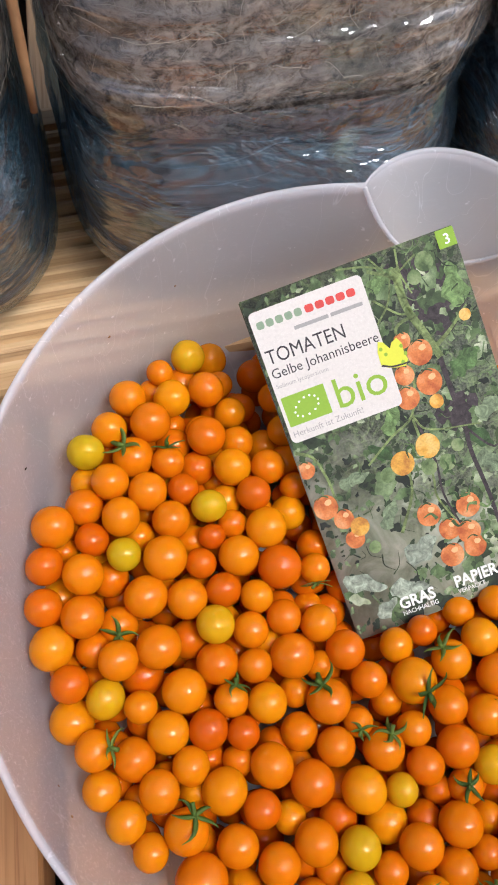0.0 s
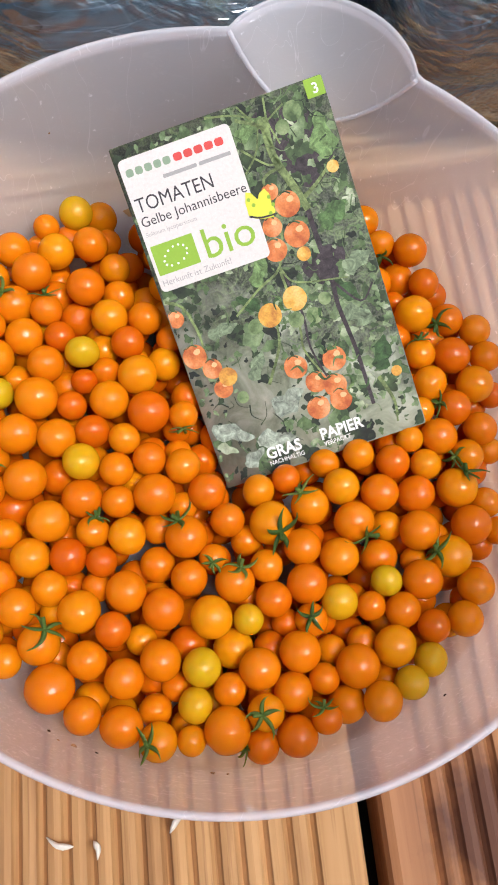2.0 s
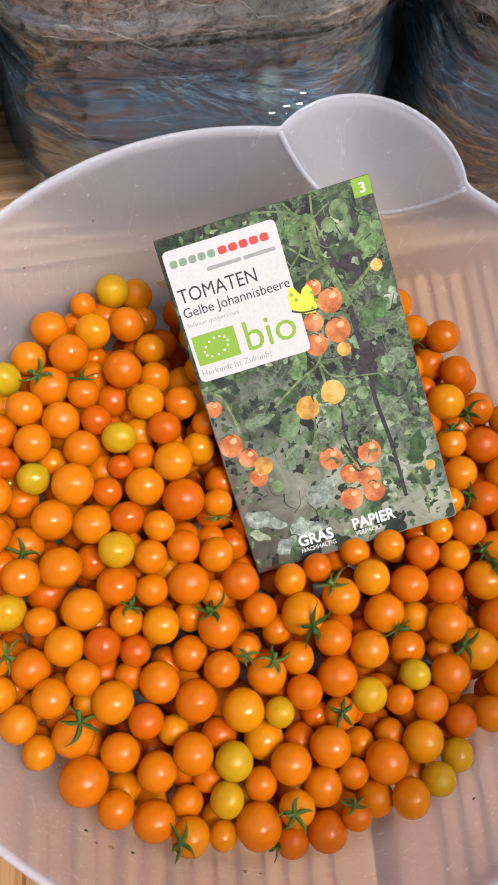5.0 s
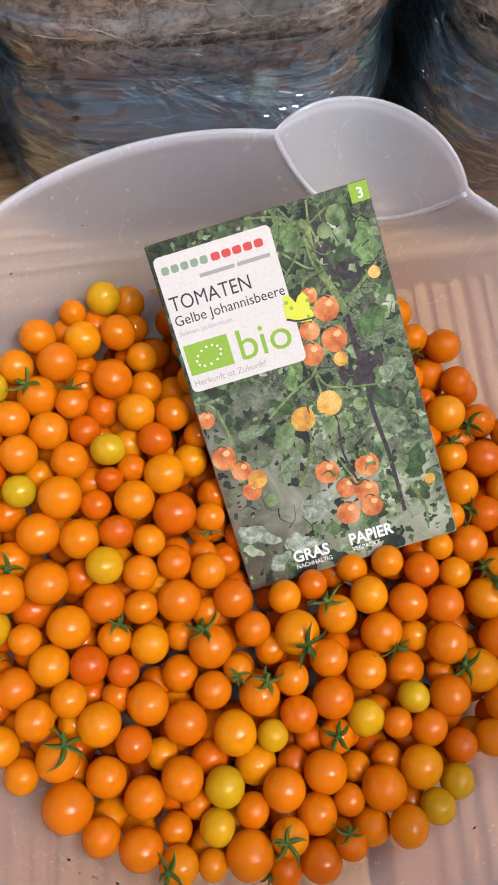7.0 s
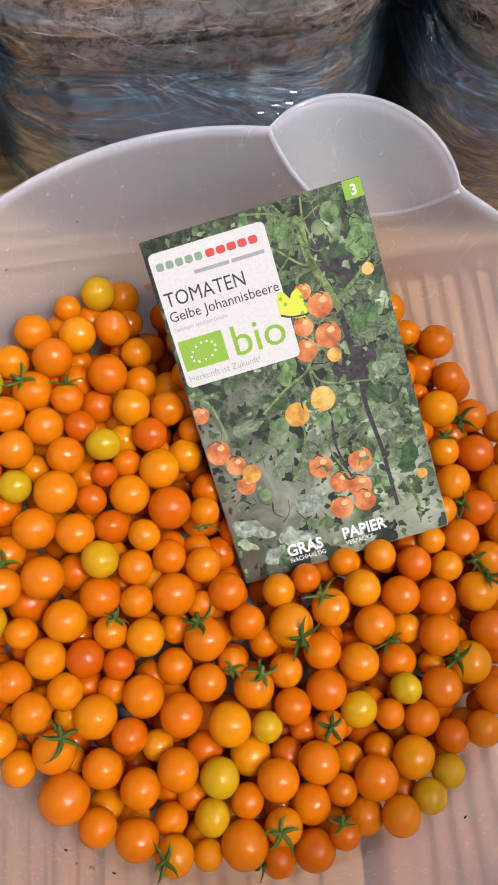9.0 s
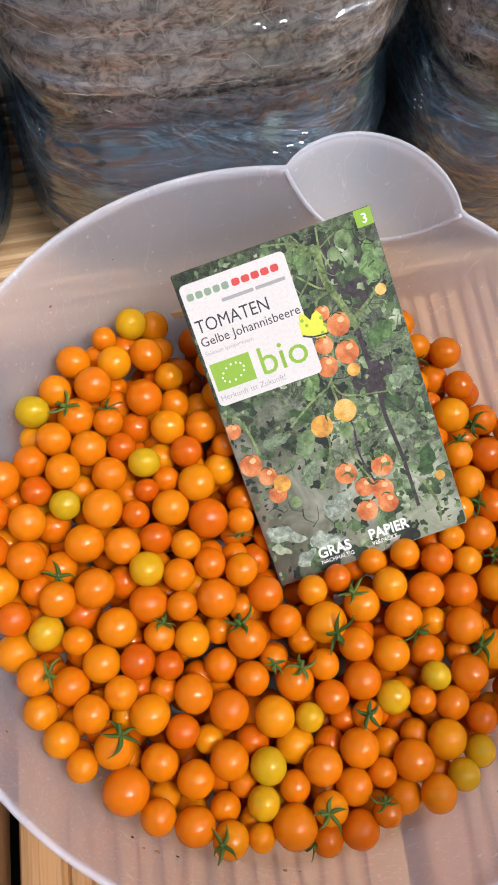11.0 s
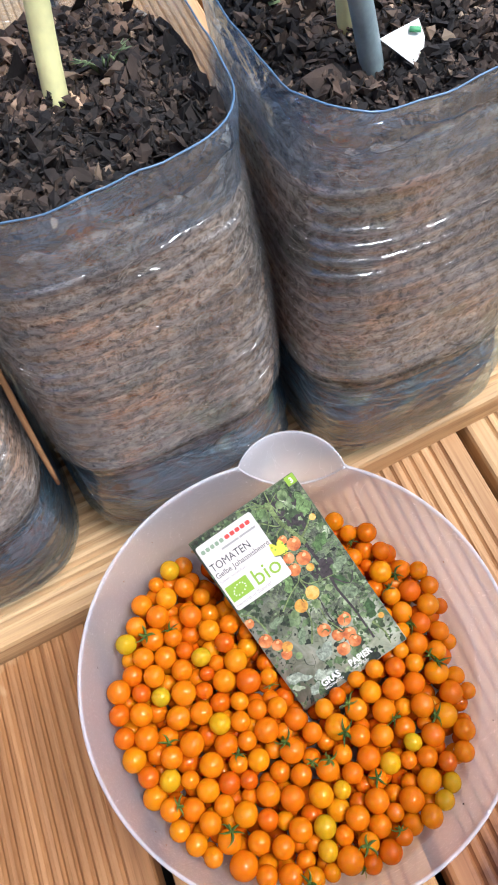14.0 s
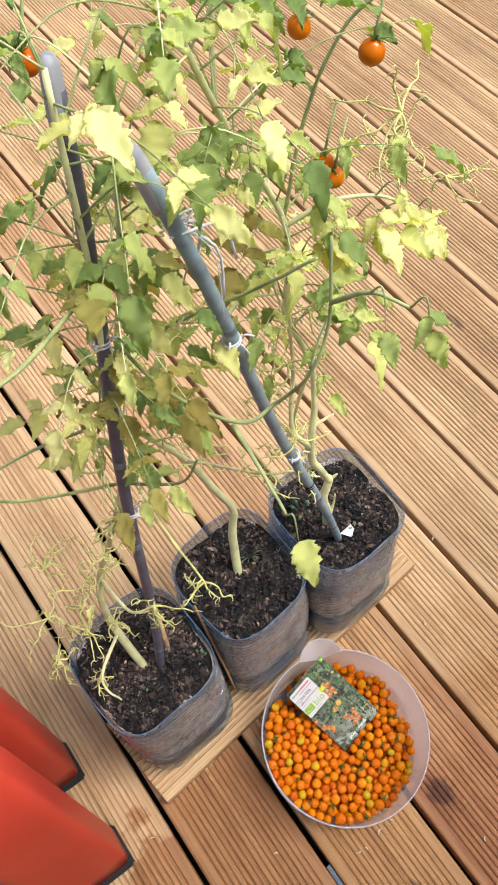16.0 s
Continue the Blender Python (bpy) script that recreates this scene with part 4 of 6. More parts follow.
def foliage_print():
    n = Nodes("printed_foliage")
    v = n.coords(shift=False)
    isl = n.tree.nodes.new("ShaderNodeNewGeometry")
    tone = n.maths("ADD", n.maths("MULTIPLY", isl.outputs["Random Per Island"], 0.45), n.maths("MULTIPLY", n.maths("SUBTRACT", n.noise(v, 62, 3, 0.5), 0.2), 0.95))
    c = n.ramp(tone, (0.26, (0.010, 0.014, 0.010)), (0.44, (0.030, 0.050, 0.020)), (0.56, (0.080, 0.130, 0.048)), (0.70, (0.19, 0.26, 0.125)), (0.86, (0.42, 0.46, 0.32)))
    c = n.mix(1.0, c, n.ramp(n.noise(v, 420, 4, 0.7), (0.3, (0.5,) * 3), (0.7, (1.35,) * 3)), "MULTIPLY")
    return n.done(n.principled(c, 0.75))


def paper_print(name, color, speck=0.25, rough=0.75, photo=False):
    n = Nodes(name)
    v = n.coords(shift=False)
    f = n.noise(v, 900, 3)
    g = n.noise(v, 2600, 1)
    c = n.mix(n.ramp(f, (0.45, (0, 0, 0)), (0.75, (speck,) * 3)), color, tuple(x * 0.55 for x in color))
    c = n.mix(n.ramp(g, (0.6, (0, 0, 0)), (0.75, (speck,) * 3)), c, tuple(min(1, x * 1.5 + 0.05) for x in color))
    if photo:        # mottled like a grainy photograph
        c = n.mix(1.0, c, n.ramp(n.noise(v, 300, 5, 0.7, 0.8), (0.32, (0.30,) * 3), (0.5, (0.95,) * 3), (0.7, (1.9,) * 3)), "MULTIPLY")
    return n.done(n.principled(c, rough))


def fruit_print(name, dark, mid, light):
    """Printed fruit, mottled like a grainy photograph."""
    n = Nodes(name)
    v = n.coords(shift=False)
    f = n.noise(v, 160, 4, 0.6)
    g = n.noise(v, 1500, 2)
    c = n.ramp(f, (0.34, dark), (0.5, mid), (0.68, light))
    c = n.mix(n.ramp(g, (0.4, (0, 0, 0)), (0.75, (0.45,) * 3)), c, n.mix(1.0, c, (0.5, 0.5, 0.5), "MULTIPLY"))
    return n.done(n.principled(c, 0.75))


P_BACK = print_material()
P_FOLIAGE = foliage_print()
P_LABEL = paper_print("cream_label", (0.62, 0.585, 0.55), 0.22)
P_INK = paper_print("dark_ink", (0.035, 0.03, 0.035), 0.2)
P_GREY = paper_print("grey_ink", (0.32, 0.31, 0.30), 0.2)
P_GREEN = paper_print("lime_ink", (0.24, 0.40, 0.035), 0.12)
P_SAGE = paper_print("sage_ink", (0.22, 0.30, 0.2), 0.2)
P_RED = paper_print("red_ink", (0.55, 0.06, 0.05), 0.2)
P_WHITE = paper_print("white_ink", (0.82, 0.82, 0.78), 0.1)
P_YELLOW = paper_print("yellow_ink", (0.60, 0.62, 0.05), 0.1)
P_TOM = fruit_print("printed_orange", (0.38, 0.085, 0.02), (0.60, 0.19, 0.05), (0.68, 0.34, 0.15))
P_TOM2 = fruit_print("printed_amber", (0.42, 0.17, 0.03), (0.66, 0.35, 0.05), (0.72, 0.5, 0.16))
P_PALE = paper_print("printed_pale_blur", (0.26, 0.30, 0.23), 0.3, photo=True)
P_DULL = paper_print("printed_dull_leaf", (0.16, 0.21, 0.12), 0.3, photo=True)
P_UNRIPE = fruit_print("printed_green_fruit", (0.05, 0.085, 0.03), (0.16, 0.23, 0.09), (0.30, 0.36, 0.18))
P_LEAVES = [paper_print("printed_leaf", c, 0.4, photo=True) for c in ((0.035, 0.075, 0.022), (0.07, 0.13, 0.04), (0.13, 0.21, 0.07), (0.21, 0.26, 0.16))]
P_STEMS = paper_print("printed_stem", (0.15, 0.20, 0.07), 0.3, photo=True)
P_GLEAM = paper_print("printed_gleam", (0.72, 0.42, 0.20), 0.3)
P_DARK = paper_print("printed_shadow", (0.040, 0.030, 0.034), 0.35, photo=True)

packet = empty("seed_packet", PACKET_M)
bm = box_bm(PK_W, PK_H, 0.0012, 0.0004, 2)
for v in bm.verts:      # a filled paper bag is a little thicker in the middle
    q = max(0.0, 1 - (2 * v.co.x / PK_W) ** 2) * max(0.0, 1 - (2 * v.co.y / PK_H) ** 2)
    v.co.z -= 0.0
body = part("paper_bag", bm, P_BACK, packet, "paper bag printed with a photograph of tomato plants")
body.data.materials.append(PAPER_EDGE)
for p in body.data.polygons:
    if p.normal.z < 0.5:
        p.material_index = 1
FACE = 0.0006


def flat(name, points, level, material, label=""):
    """A flat printed shape; points in millimetres from the packet's lower left corner."""
    bm = bmesh.new()
    bm.faces.new([bm.verts.new((x / 1000 - PK_W / 2, y / 1000 - PK_H / 2, FACE + level * 0.00006)) for x, y in points])
    bmesh.ops.recalc_face_normals(bm, faces=bm.faces[:])
    for f in bm.faces:
        if f.normal.z < 0:
            f.normal_flip()
    return part(name, bm, material, packet, label, smooth=False)


def disc(x, y, r, k=1.0, n=20, wob=0.04, seed=0):
    return [(x + r * (1 + wob * math.sin(3 * i / n * 6.283 + seed)) * math.cos(2 * math.pi * i / n), y + k * r * (1 + wob * math.cos(2 * i / n * 6.283 + seed)) * math.sin(2 * math.pi * i / n)) for i in range(n)]


def ribbon(points, widths):
    left, right = [], []
    pts = [Vector((x, y, 0)) for x, y in points]
    pts = smooth_path(pts, 4)
    for i, p in enumerate(pts):
        d = (pts[min(i + 1, len(pts) - 1)] - pts[max(0, i - 1)]).normalized()
        w = widths[0] + (widths[1] - widths[0]) * i / (len(pts) - 1)
        left.append((p.x - d.y * w, p.y + d.x * w))
        right.append((p.x + d.y * w, p.y - d.x * w))
    return left + right[::-1]


def rounded(x0, y0, x1, y1, r, n=5):
    out = []
    for cx, cy, a in ((x1 - r, y1 - r, 0), (x0 + r, y1 - r, 90), (x0 + r, y0 + r, 180), (x1 - r, y0 + r, 270)):
        for i in range(n + 1):
            t = radians(a + 90 * i / n)
            out.append((cx + r * math.cos(t), cy + r * math.sin(t)))
    return out


def words(text, x, y, size, material, level=7, wide=1.0, thick=0.0, lean=0.0, label=""):
    """Lettering in millimetres; x, y is the start of the baseline, size the height of a capital."""
    cu = bpy.data.curves.new("lettering", "FONT")
    cu.body, cu.size, cu.offset, cu.shear = text, size / 1000 / 0.69, thick / 1000, lean
    cu.resolution_u = 3
    tmp = bpy.data.objects.new("lettering", cu)
    scene.collection.objects.link(tmp)
    me = bpy.data.meshes.new_from_object(tmp.evaluated_get(bpy.context.evaluated_depsgraph_get()))
    bpy.data.objects.remove(tmp)
    ob = put("lettering", me, None, packet, label, smooth=False)
    me.materials.clear()
    me.materials.append(material)
    ob.location = (x / 1000 - PK_W / 2, y / 1000 - PK_H / 2, FACE + level * 0.00006)
    ob.scale = (wide, 1, 1)
    return ob


# printed photograph: shadow patches, leaves, stems, fruit
r4 = random.Random(21)
def clip(points):
    return [(min(79.6, max(0.4, x)), min(126.6, max(0.4, y))) for x, y in points]


def flats(name, shapes, level, material, label=""):
    """Many printed shapes of one kind, joined into one mesh."""
    verts, faces = [], []
    for i, points in enumerate(shapes):
        k = len(verts)
        if sum(a[0] * b[1] - b[0] * a[1] for a, b in zip(points, points[1:] + points[:1])) < 0:
            points = points[::-1]
        verts += [(x / 1000 - PK_W / 2, y / 1000 - PK_H / 2, FACE + (level + 0.9 * i / len(shapes)) * 0.00006) for x, y in points]
        faces.append(tuple(range(k, k + len(points))))
    return put(name, mesh_from(name, verts, faces), material, packet, label, smooth=False)


def printed_blade(x, y, a, L, w):
    """A lobed leaflet outline."""
    pts = []
    for k in range(16):
        t = 2 * math.pi * k / 16
        lx = L * math.cos(t) * 0.5
        ly = w * math.sin(t) * (1 + 0.32 * math.cos(5 * t + L)) * (1 - 0.45 * math.cos(t))
        pts.append((x + lx * math.cos(a) - ly * math.sin(a), y + lx * math.sin(a) + ly * math.cos(a)))
    return clip(pts)


HOLLOWS = ((66, 107, 9, 11), (55, 117, 5, 5), (62, 66, 7, 6), (24, 70, 8, 3), (70, 74, 6, 7), (36, 46, 4, 5))
flats("printed_hollow", [clip(disc(x, y, a * 1.15, b / a, 26, 0.16, x)) for x, y, a, b in HOLLOWS[:3]], 0.2, P_DARK, "dark gaps in the printed photograph")
shapes = []
while len(shapes) < 900:
    x, y = r4.uniform(1, 79), r4.uniform(1, 126)
    if 3 < x < 42 and 77 < y < 121:
        continue
    blur = max(0.0, 1 - math.hypot((x - 22) / 22, (y - 24) / 30)) + max(0.0, 1 - math.hypot((x - 22) / 16, (y - 66) / 9))
    if r4.random() < blur * 1.25:
        continue
    if any(((x - a) / c) ** 2 + ((y - b) / d) ** 2 < 1 for a, b, c, d in HOLLOWS) and r4.random() < 0.55:
        continue
    big = r4.random() < 0.12
    L = r4.uniform(5, 10) if big else r4.uniform(1.2, 4.2)
    shapes.append(printed_blade(x, y, r4.uniform(0, 6.28), L, L * r4.uniform(0.16, 0.34)))
flats("printed_foliage", shapes, 1.2, P_FOLIAGE, "leafy tangle in the printed photograph")
shapes = []
for i in range(130):
    x, y = r4.uniform(34, 79), r4.uniform(64, 126)
    if i % 3 == 0:
        x, y = r4.uniform(2, 78), r4.uniform(4, 72)
    a, L = r4.uniform(0, 6.28), r4.uniform(3, 9)
    if x < 43 and y > 75:
        continue
    mid = (x + L * 0.5 * math.cos(a) + r4.uniform(-1, 1), y + L * 0.5 * math.sin(a) + r4.uniform(-1, 1))
    shapes.append(clip(ribbon([(x, y), mid, (x + L * math.cos(a + 0.4), y + L * math.sin(a + 0.4))], (r4.uniform(0.12, 0.32), 0.08))))
flats("printed_stalkwork", shapes, 2.3, P_FOLIAGE, "fine stalks in the printed photograph")
# pale blurred leaves, then stems: the light upper stem, the dark lower one, the fruit trusses
for x, y, a, L, w in ((9, 19, -0.5, 17, 3.0), (18, 56, 0.1, 12, 2.2), (26, 40, 0.9, 12, 2.4), (33, 24, 0.4, 14, 4.0), (24, 12, -0.2, 15, 3.2), (68, 45, -0.6, 13, 3.2), (73, 64, 0.3, 12, 3.0), (14, 8, 0.5, 10, 2.4)):
    flat("printed_pale_leaf", printed_blade(x, y, a, L, w), 2.8, P_DULL if y > 30 else P_PALE)
for x, y, a, L, w in ((74, 108, 1.5, 16, 4.0), (70, 82, 0.5, 13, 3.4), (66, 55, -0.8, 12, 3.0), (72, 30, 1.2, 13, 3.2), (38, 72, 1.0, 13, 2.6), (50, 118, 0.4, 12, 2.6), (30, 62, 2.4, 10, 2.2)):
    flat("printed_leaf", printed_blade(x, y, a, L, w), 2.9, P_LEAVES[int(x) % 3])
for pts, w in (([(61.3, 88), (61.5, 74), (62.2, 61), (61.5, 51), (63, 34), (63.2, 13)], (1.0, 0.7)), ([(46, 68), (48, 52), (47, 40), (50, 26)], (0.5, 0.35)), ([(62, 60), (70, 50), (76, 55)], (0.5, 0.3))):
    flat("printed_stem", clip(ribbon(pts, w)), 3.2, P_DARK)
for pts, w in (([(55.7, 120), (55.3, 107), (59, 95), (61.6, 86)], (1.5, 1.3)), ([(61, 90), (68, 94), (76, 100)], (0.8, 0.4)), ([(55.2, 107), (56.4, 103), (51, 101.5), (49, 98), (50.2, 84), (45.3, 70.5), (35.4, 65.5), (24.5, 59)], (0.6, 0.4)),
               ([(45.2, 70), (49.6, 63.5), (68, 59.5)], (0.45, 0.25)), ([(45, 69), (45.6, 49), (44.5, 40), (48.2, 30)], (0.5, 0.35)), ([(1, 72), (6.5, 68), (9, 58), (9, 48), (11, 40)], (0.6, 0.35)),
               ([(46, 122), (54, 117), (56, 110)], (0.6, 0.5)), ([(48, 126), (54, 118), (64, 122)], (0.35, 0.3)), ([(36, 126), (45, 124), (52, 121)], (0.4, 0.3)), ([(45, 112), (52, 105), (56, 104)], (0.4, 0.3)),
               ([(44, 104), (50, 110), (54, 120)], (0.35, 0.3)), ([(58, 126), (57, 118), (59, 110)], (0.4, 0.3)), ([(68, 22), (71, 12), (70, 4)], (0.8, 0.3)), ([(28, 32), (36, 44), (38, 54)], (0.6, 0.4))):
    flat("printed_stem", clip(ribbon(pts, w)), 3.3, P_STEMS)
for x, y, r in ((66.4, 118.7, 3.4), (61.5, 114.7, 2.6), (30, 53.4, 2.8), (45.1, 51.0, 2.9), (52.0, 50.5, 3.0), (17, 30.7, 2.3), (57.5, 55, 2.4)):
    flat("printed_green_fruit", clip(disc(x, y, r, 1, 18, 0.03, x)), 3.6, P_UNRIPE)
for x, y, r in ((50.3, 95.9, 3.0), (55.0, 90.0, 4.6), (47.2, 84.4, 3.6), (45.8, 76.5, 4.2), (55.0, 79.3, 4.7), (2.6, 65.0, 3.2), (4.8, 50.2, 4.5), (9.6, 44.1, 3.7),
                (11.2, 36.0, 3.6), (39.4, 35.0, 4.4), (45.0, 27.5, 4.0), (54.2, 33.5, 4.5), (51.5, 24.2, 4.4), (52.0, 18.6, 4.2), (43.0, 18.2, 4.4)):
    flat("printed_tomato", clip(disc(x, y, r, 0.98, 22, 0.02, x)), 4 + 0.1 * (int(x) % 5), P_TOM)
    flat("printed_gleam", clip(disc(x + 0.3 * r, y + 0.32 * r, 0.3 * r, 0.8, 10, 0.1, x)), 4.6, P_GLEAM)
    flat("printed_calyx", clip(ribbon([(x - 0.5 * r, y + 0.75 * r), (x, y + 0.95 * r), (x + 0.45 * r, y + 0.7 * r)], (0.15, 0.3))), 4.65, P_LEAVES[0])
for x, y, r in ((55.2, 72.1, 2.6), (47.0, 58.4, 4.5), (36.4, 55.5, 4.4), (14.2, 39.6, 3.5), (74.5, 97, 2.2), (75, 22, 2.0)):
    flat("printed_tomato", clip(disc(x, y, r, 0.98, 22, 0.02, x)), 4.7, P_TOM2)
for i in range(14):
    x, y, a = r4.uniform(40, 60), r4.uniform(20, 62), r4.uniform(0, 6.28)
    flat("printed_leaf", clip(ribbon([(x, y), (x + 3 * math.cos(a), y + 3 * math.sin(a)), (x + 5 * math.cos(a + 0.6), y + 5 * math.sin(a + 0.6))], (0.7, 0.15))), 5.1, P_LEAVES[i % 3])

flat("label_card", rounded(1.4, 75.2, 43.6, 122.2, 2.0), 6.0, P_LABEL, "speckled cream label panel")
# maker's mark as plain shapes
for k in range(5):
    flat("mark", rounded(3.2 + 3.5 * k, 115.9, 6.0 + 3.5 * k, 118.6, 0.9, 3), 7, P_SAGE)
for k in range(5):
    flat("mark", rounded(21.2 + 3.9 * k, 115.9, 24.4 + 3.9 * k, 118.6, 0.9, 3), 7, P_RED)
for k in range(2):
    flat("mark", rounded(15.6 + 13.6 * k, 111.9, 28.4 + 12.8 * k, 113.2, 0.3, 2), 7, P_GREY)
words("TOMATEN", 2.6, 103.6, 4.9, P_INK, wide=0.88, thick=0.0, label="handwritten-style word on the label")
words("Gelbe Johannisbeere", 2.4, 98.5, 3.4, P_INK, wide=0.98)
words("Solanum lycopersicum", 2.6, 95.0, 1.5, P_GREY, wide=1.0)
words("bio", 20.8, 81.2, 10.4, P_GREEN, wide=1.06, thick=0.03, label="large lime-green word")
words("Herkunft ist Zukunft!", 2.6, 77.2, 2.1, P_GREY, wide=1.02)
words("GRAS", 18.4, 5.7, 4.1, P_WHITE, wide=0.95, thick=0.16)
words("NACHHALTIG", 18.6, 3.2, 1.6, P_WHITE, wide=0.95, thick=0.02)
words("PAPIER", 40.2, 6.3, 4.1, P_WHITE, wide=0.93, thick=0.16)
words("VERPACKT", 40.6, 3.8, 1.6, P_WHITE, wide=0.95, thick=0.02)
flat("corner_square", rounded(73.0, 120.4, 79.7, 126.7, 0.3, 2), 6.0, P_GREEN, "lime-green corner square")
words("3", 75.3, 121.6, 3.4, P_WHITE, thick=0.08)
flat("green_panel", rounded(2.6, 81.0, 18.6, 91.6, 0.2, 2), 7.0, P_GREEN, "lime-green panel")
for i in range(12):
    t = 2 * math.pi * i / 12
    flat("dot", disc(10.6 + 4.6 * math.cos(t) * (1 - 0.1 * math.sin(t)), 86.3 + 3.0 * math.sin(t) + 0.9 * math.cos(t), 0.42, 1, 7, 0), 8, P_WHITE)
flat("wing", [(40.4, 90.4), (40.6, 95.0), (41.8, 98.4), (43.6, 97.6), (45.2, 94.8), (46.4, 96.6), (48.6, 97.6), (49.8, 95.4), (49.6, 92.2), (50.2, 89.4), (48.8, 87.4), (45.4, 87.9), (42.4, 88.8)], 8.2, P_YELLOW, "yellow printed wing shape")
for x, y in ((42, 95.6), (43.2, 93.4), (49.3, 94.4), (50, 91.5), (48.2, 89)):
    flat("dot", disc(x, y, 0.7, 1, 8, 0), 8.6, P_GREEN)
flat("wing_edge", ribbon([(40.5, 90.2), (44.5, 88.6), (50.5, 88.2)], (0.35, 0.3)), 8.6, P_INK)
tagged(packet, "tomato seed packet of grass paper lying on the tomatoes", "seed packet")


# ---- stakes ----
def stake(base, top, r, material, knots, label):
    """A coated pole with moulded rings, bent a little."""
    thing = empty("plant_stake", Matrix.Translation(base))
    d = Vector(top) - Vector(base)
    axis = d.normalized()

    def at(q):
        bend = 0.0022 * math.sin(q * 9)
        return d * q + Vector((bend, -bend, 0)) - axis * 0.03 * (1 - q)

    n = 60
    v, f = tube([at(i / n) for i in range(n + 1)], [r * (1.0 + 0.02 * math.sin(i * 2.3)) for i in range(n + 1)], 14)
    put("pole", mesh_from("pole", v, f), material, thing, "plastic-coated metal pole")
    for q in knots:
        c = at(q)
        v, f = tube([c - axis * 0.0045, c - axis * 0.002, c, c + axis * 0.002, c + axis * 0.0045], [r * 0.99, r * 1.04, r * 1.055, r * 1.04, r * 0.99], 14)
        put("ring", mesh_from("ring", v, f), STAKE_RING, thing, "dark moulded ring")
    tagged(thing, label, "plant stake", group="plant stakes")
    return thing, d


S2_BASE, S2_TOP = Vector((0.0765, 0.141, SOIL_Z)), Vector((-0.092, 0.180, 0.960))
S1_BASE, S1_TOP = Vector((-0.197, 0.143, SOIL_Z)), Vector((-0.1035, 0.2425, 0.975))
s2, d2 = stake(S2_BASE, S2_TOP, 0.0052, STAKE, (0.12, 0.27, 0.43, 0.60, 0.78), "slanting blue-grey coated plant stake in the rear pot")
s1, d1 = stake(S1_BASE, S1_TOP, 0.0053, STAKE_DARK, (0.10, 0.24, 0.40, 0.57, 0.73, 0.88), "dark coated plant stake with a grey cap")
v, f = tube([d1 * 0.972, d1 * 0.98, d1 * 1.0, d1 * 1.018, d1 * 1.026], [0.0060, 0.0063, 0.0063, 0.0058, 0.003], 14)
put("cap", mesh_from("cap", v, f), CAP, s1, "grey plastic cap")
v, f = tube([d2 * 0.955, d2 * 0.965, d2 * 1.0, d2 * 1.018, d2 * 1.026], [0.0056, 0.0059, 0.0059, 0.0052, 0.0025], 14)
put("cap", mesh_from("cap", v, f), CAP, s2, "pale lilac-grey plastic cap")


# ---- red garden chair: only its front legs reach into view ----
def chair_leg(foot_y, lean, parent):
    """A boxy tapering leg, hollow-moulded, with a black foot."""
    rings = []
    for z, x0, x1, hw in ((0.020, -0.452, -0.367, 0.0285), (0.06, -0.455, -0.366, 0.0290), (0.30, -0.475, -0.368, 0.0315), (0.66, -0.515, -0.372, 0.034)):
        r = []
        for i in range(32):
            t = 2 * math.pi * i / 32
            c, s = math.cos(t), math.sin(t)
            k = (abs(c) ** 9 + abs(s) ** 9) ** (-1 / 9)
            r.append(((x0 + x1) / 2 + (x1 - x0) / 2 * c * k, foot_y + lean * z + hw * s * k, z))
        rings.append(r)
    v, f = loft(rings, True, True)
    leg = put("leg", mesh_from("leg", v, f), RED, parent, "red plastic leg")
    bm = box_bm(0.089, 0.061, 0.0205, 0.003)
    shoe = part("rubber_foot", bm, BLACK, leg, "black rubber foot")
    shoe.location = (-0.4095, foot_y, 0.0103)
    return leg


chair = empty("garden_chair", Matrix.Translation((0, 0, 0)))
chair_leg(0.037, 0.16, chair)
chair_leg(0.175, 0.16, chair)
bm = box_bm(0.36, 0.30, 0.035, 0.012, 3)
arm = part("seat", bm, RED, chair, "red moulded seat")
arm.location = (-0.62, 0.22, 0.677)
tagged(chair, "red plastic garden stool standing beside the pots", "stool")


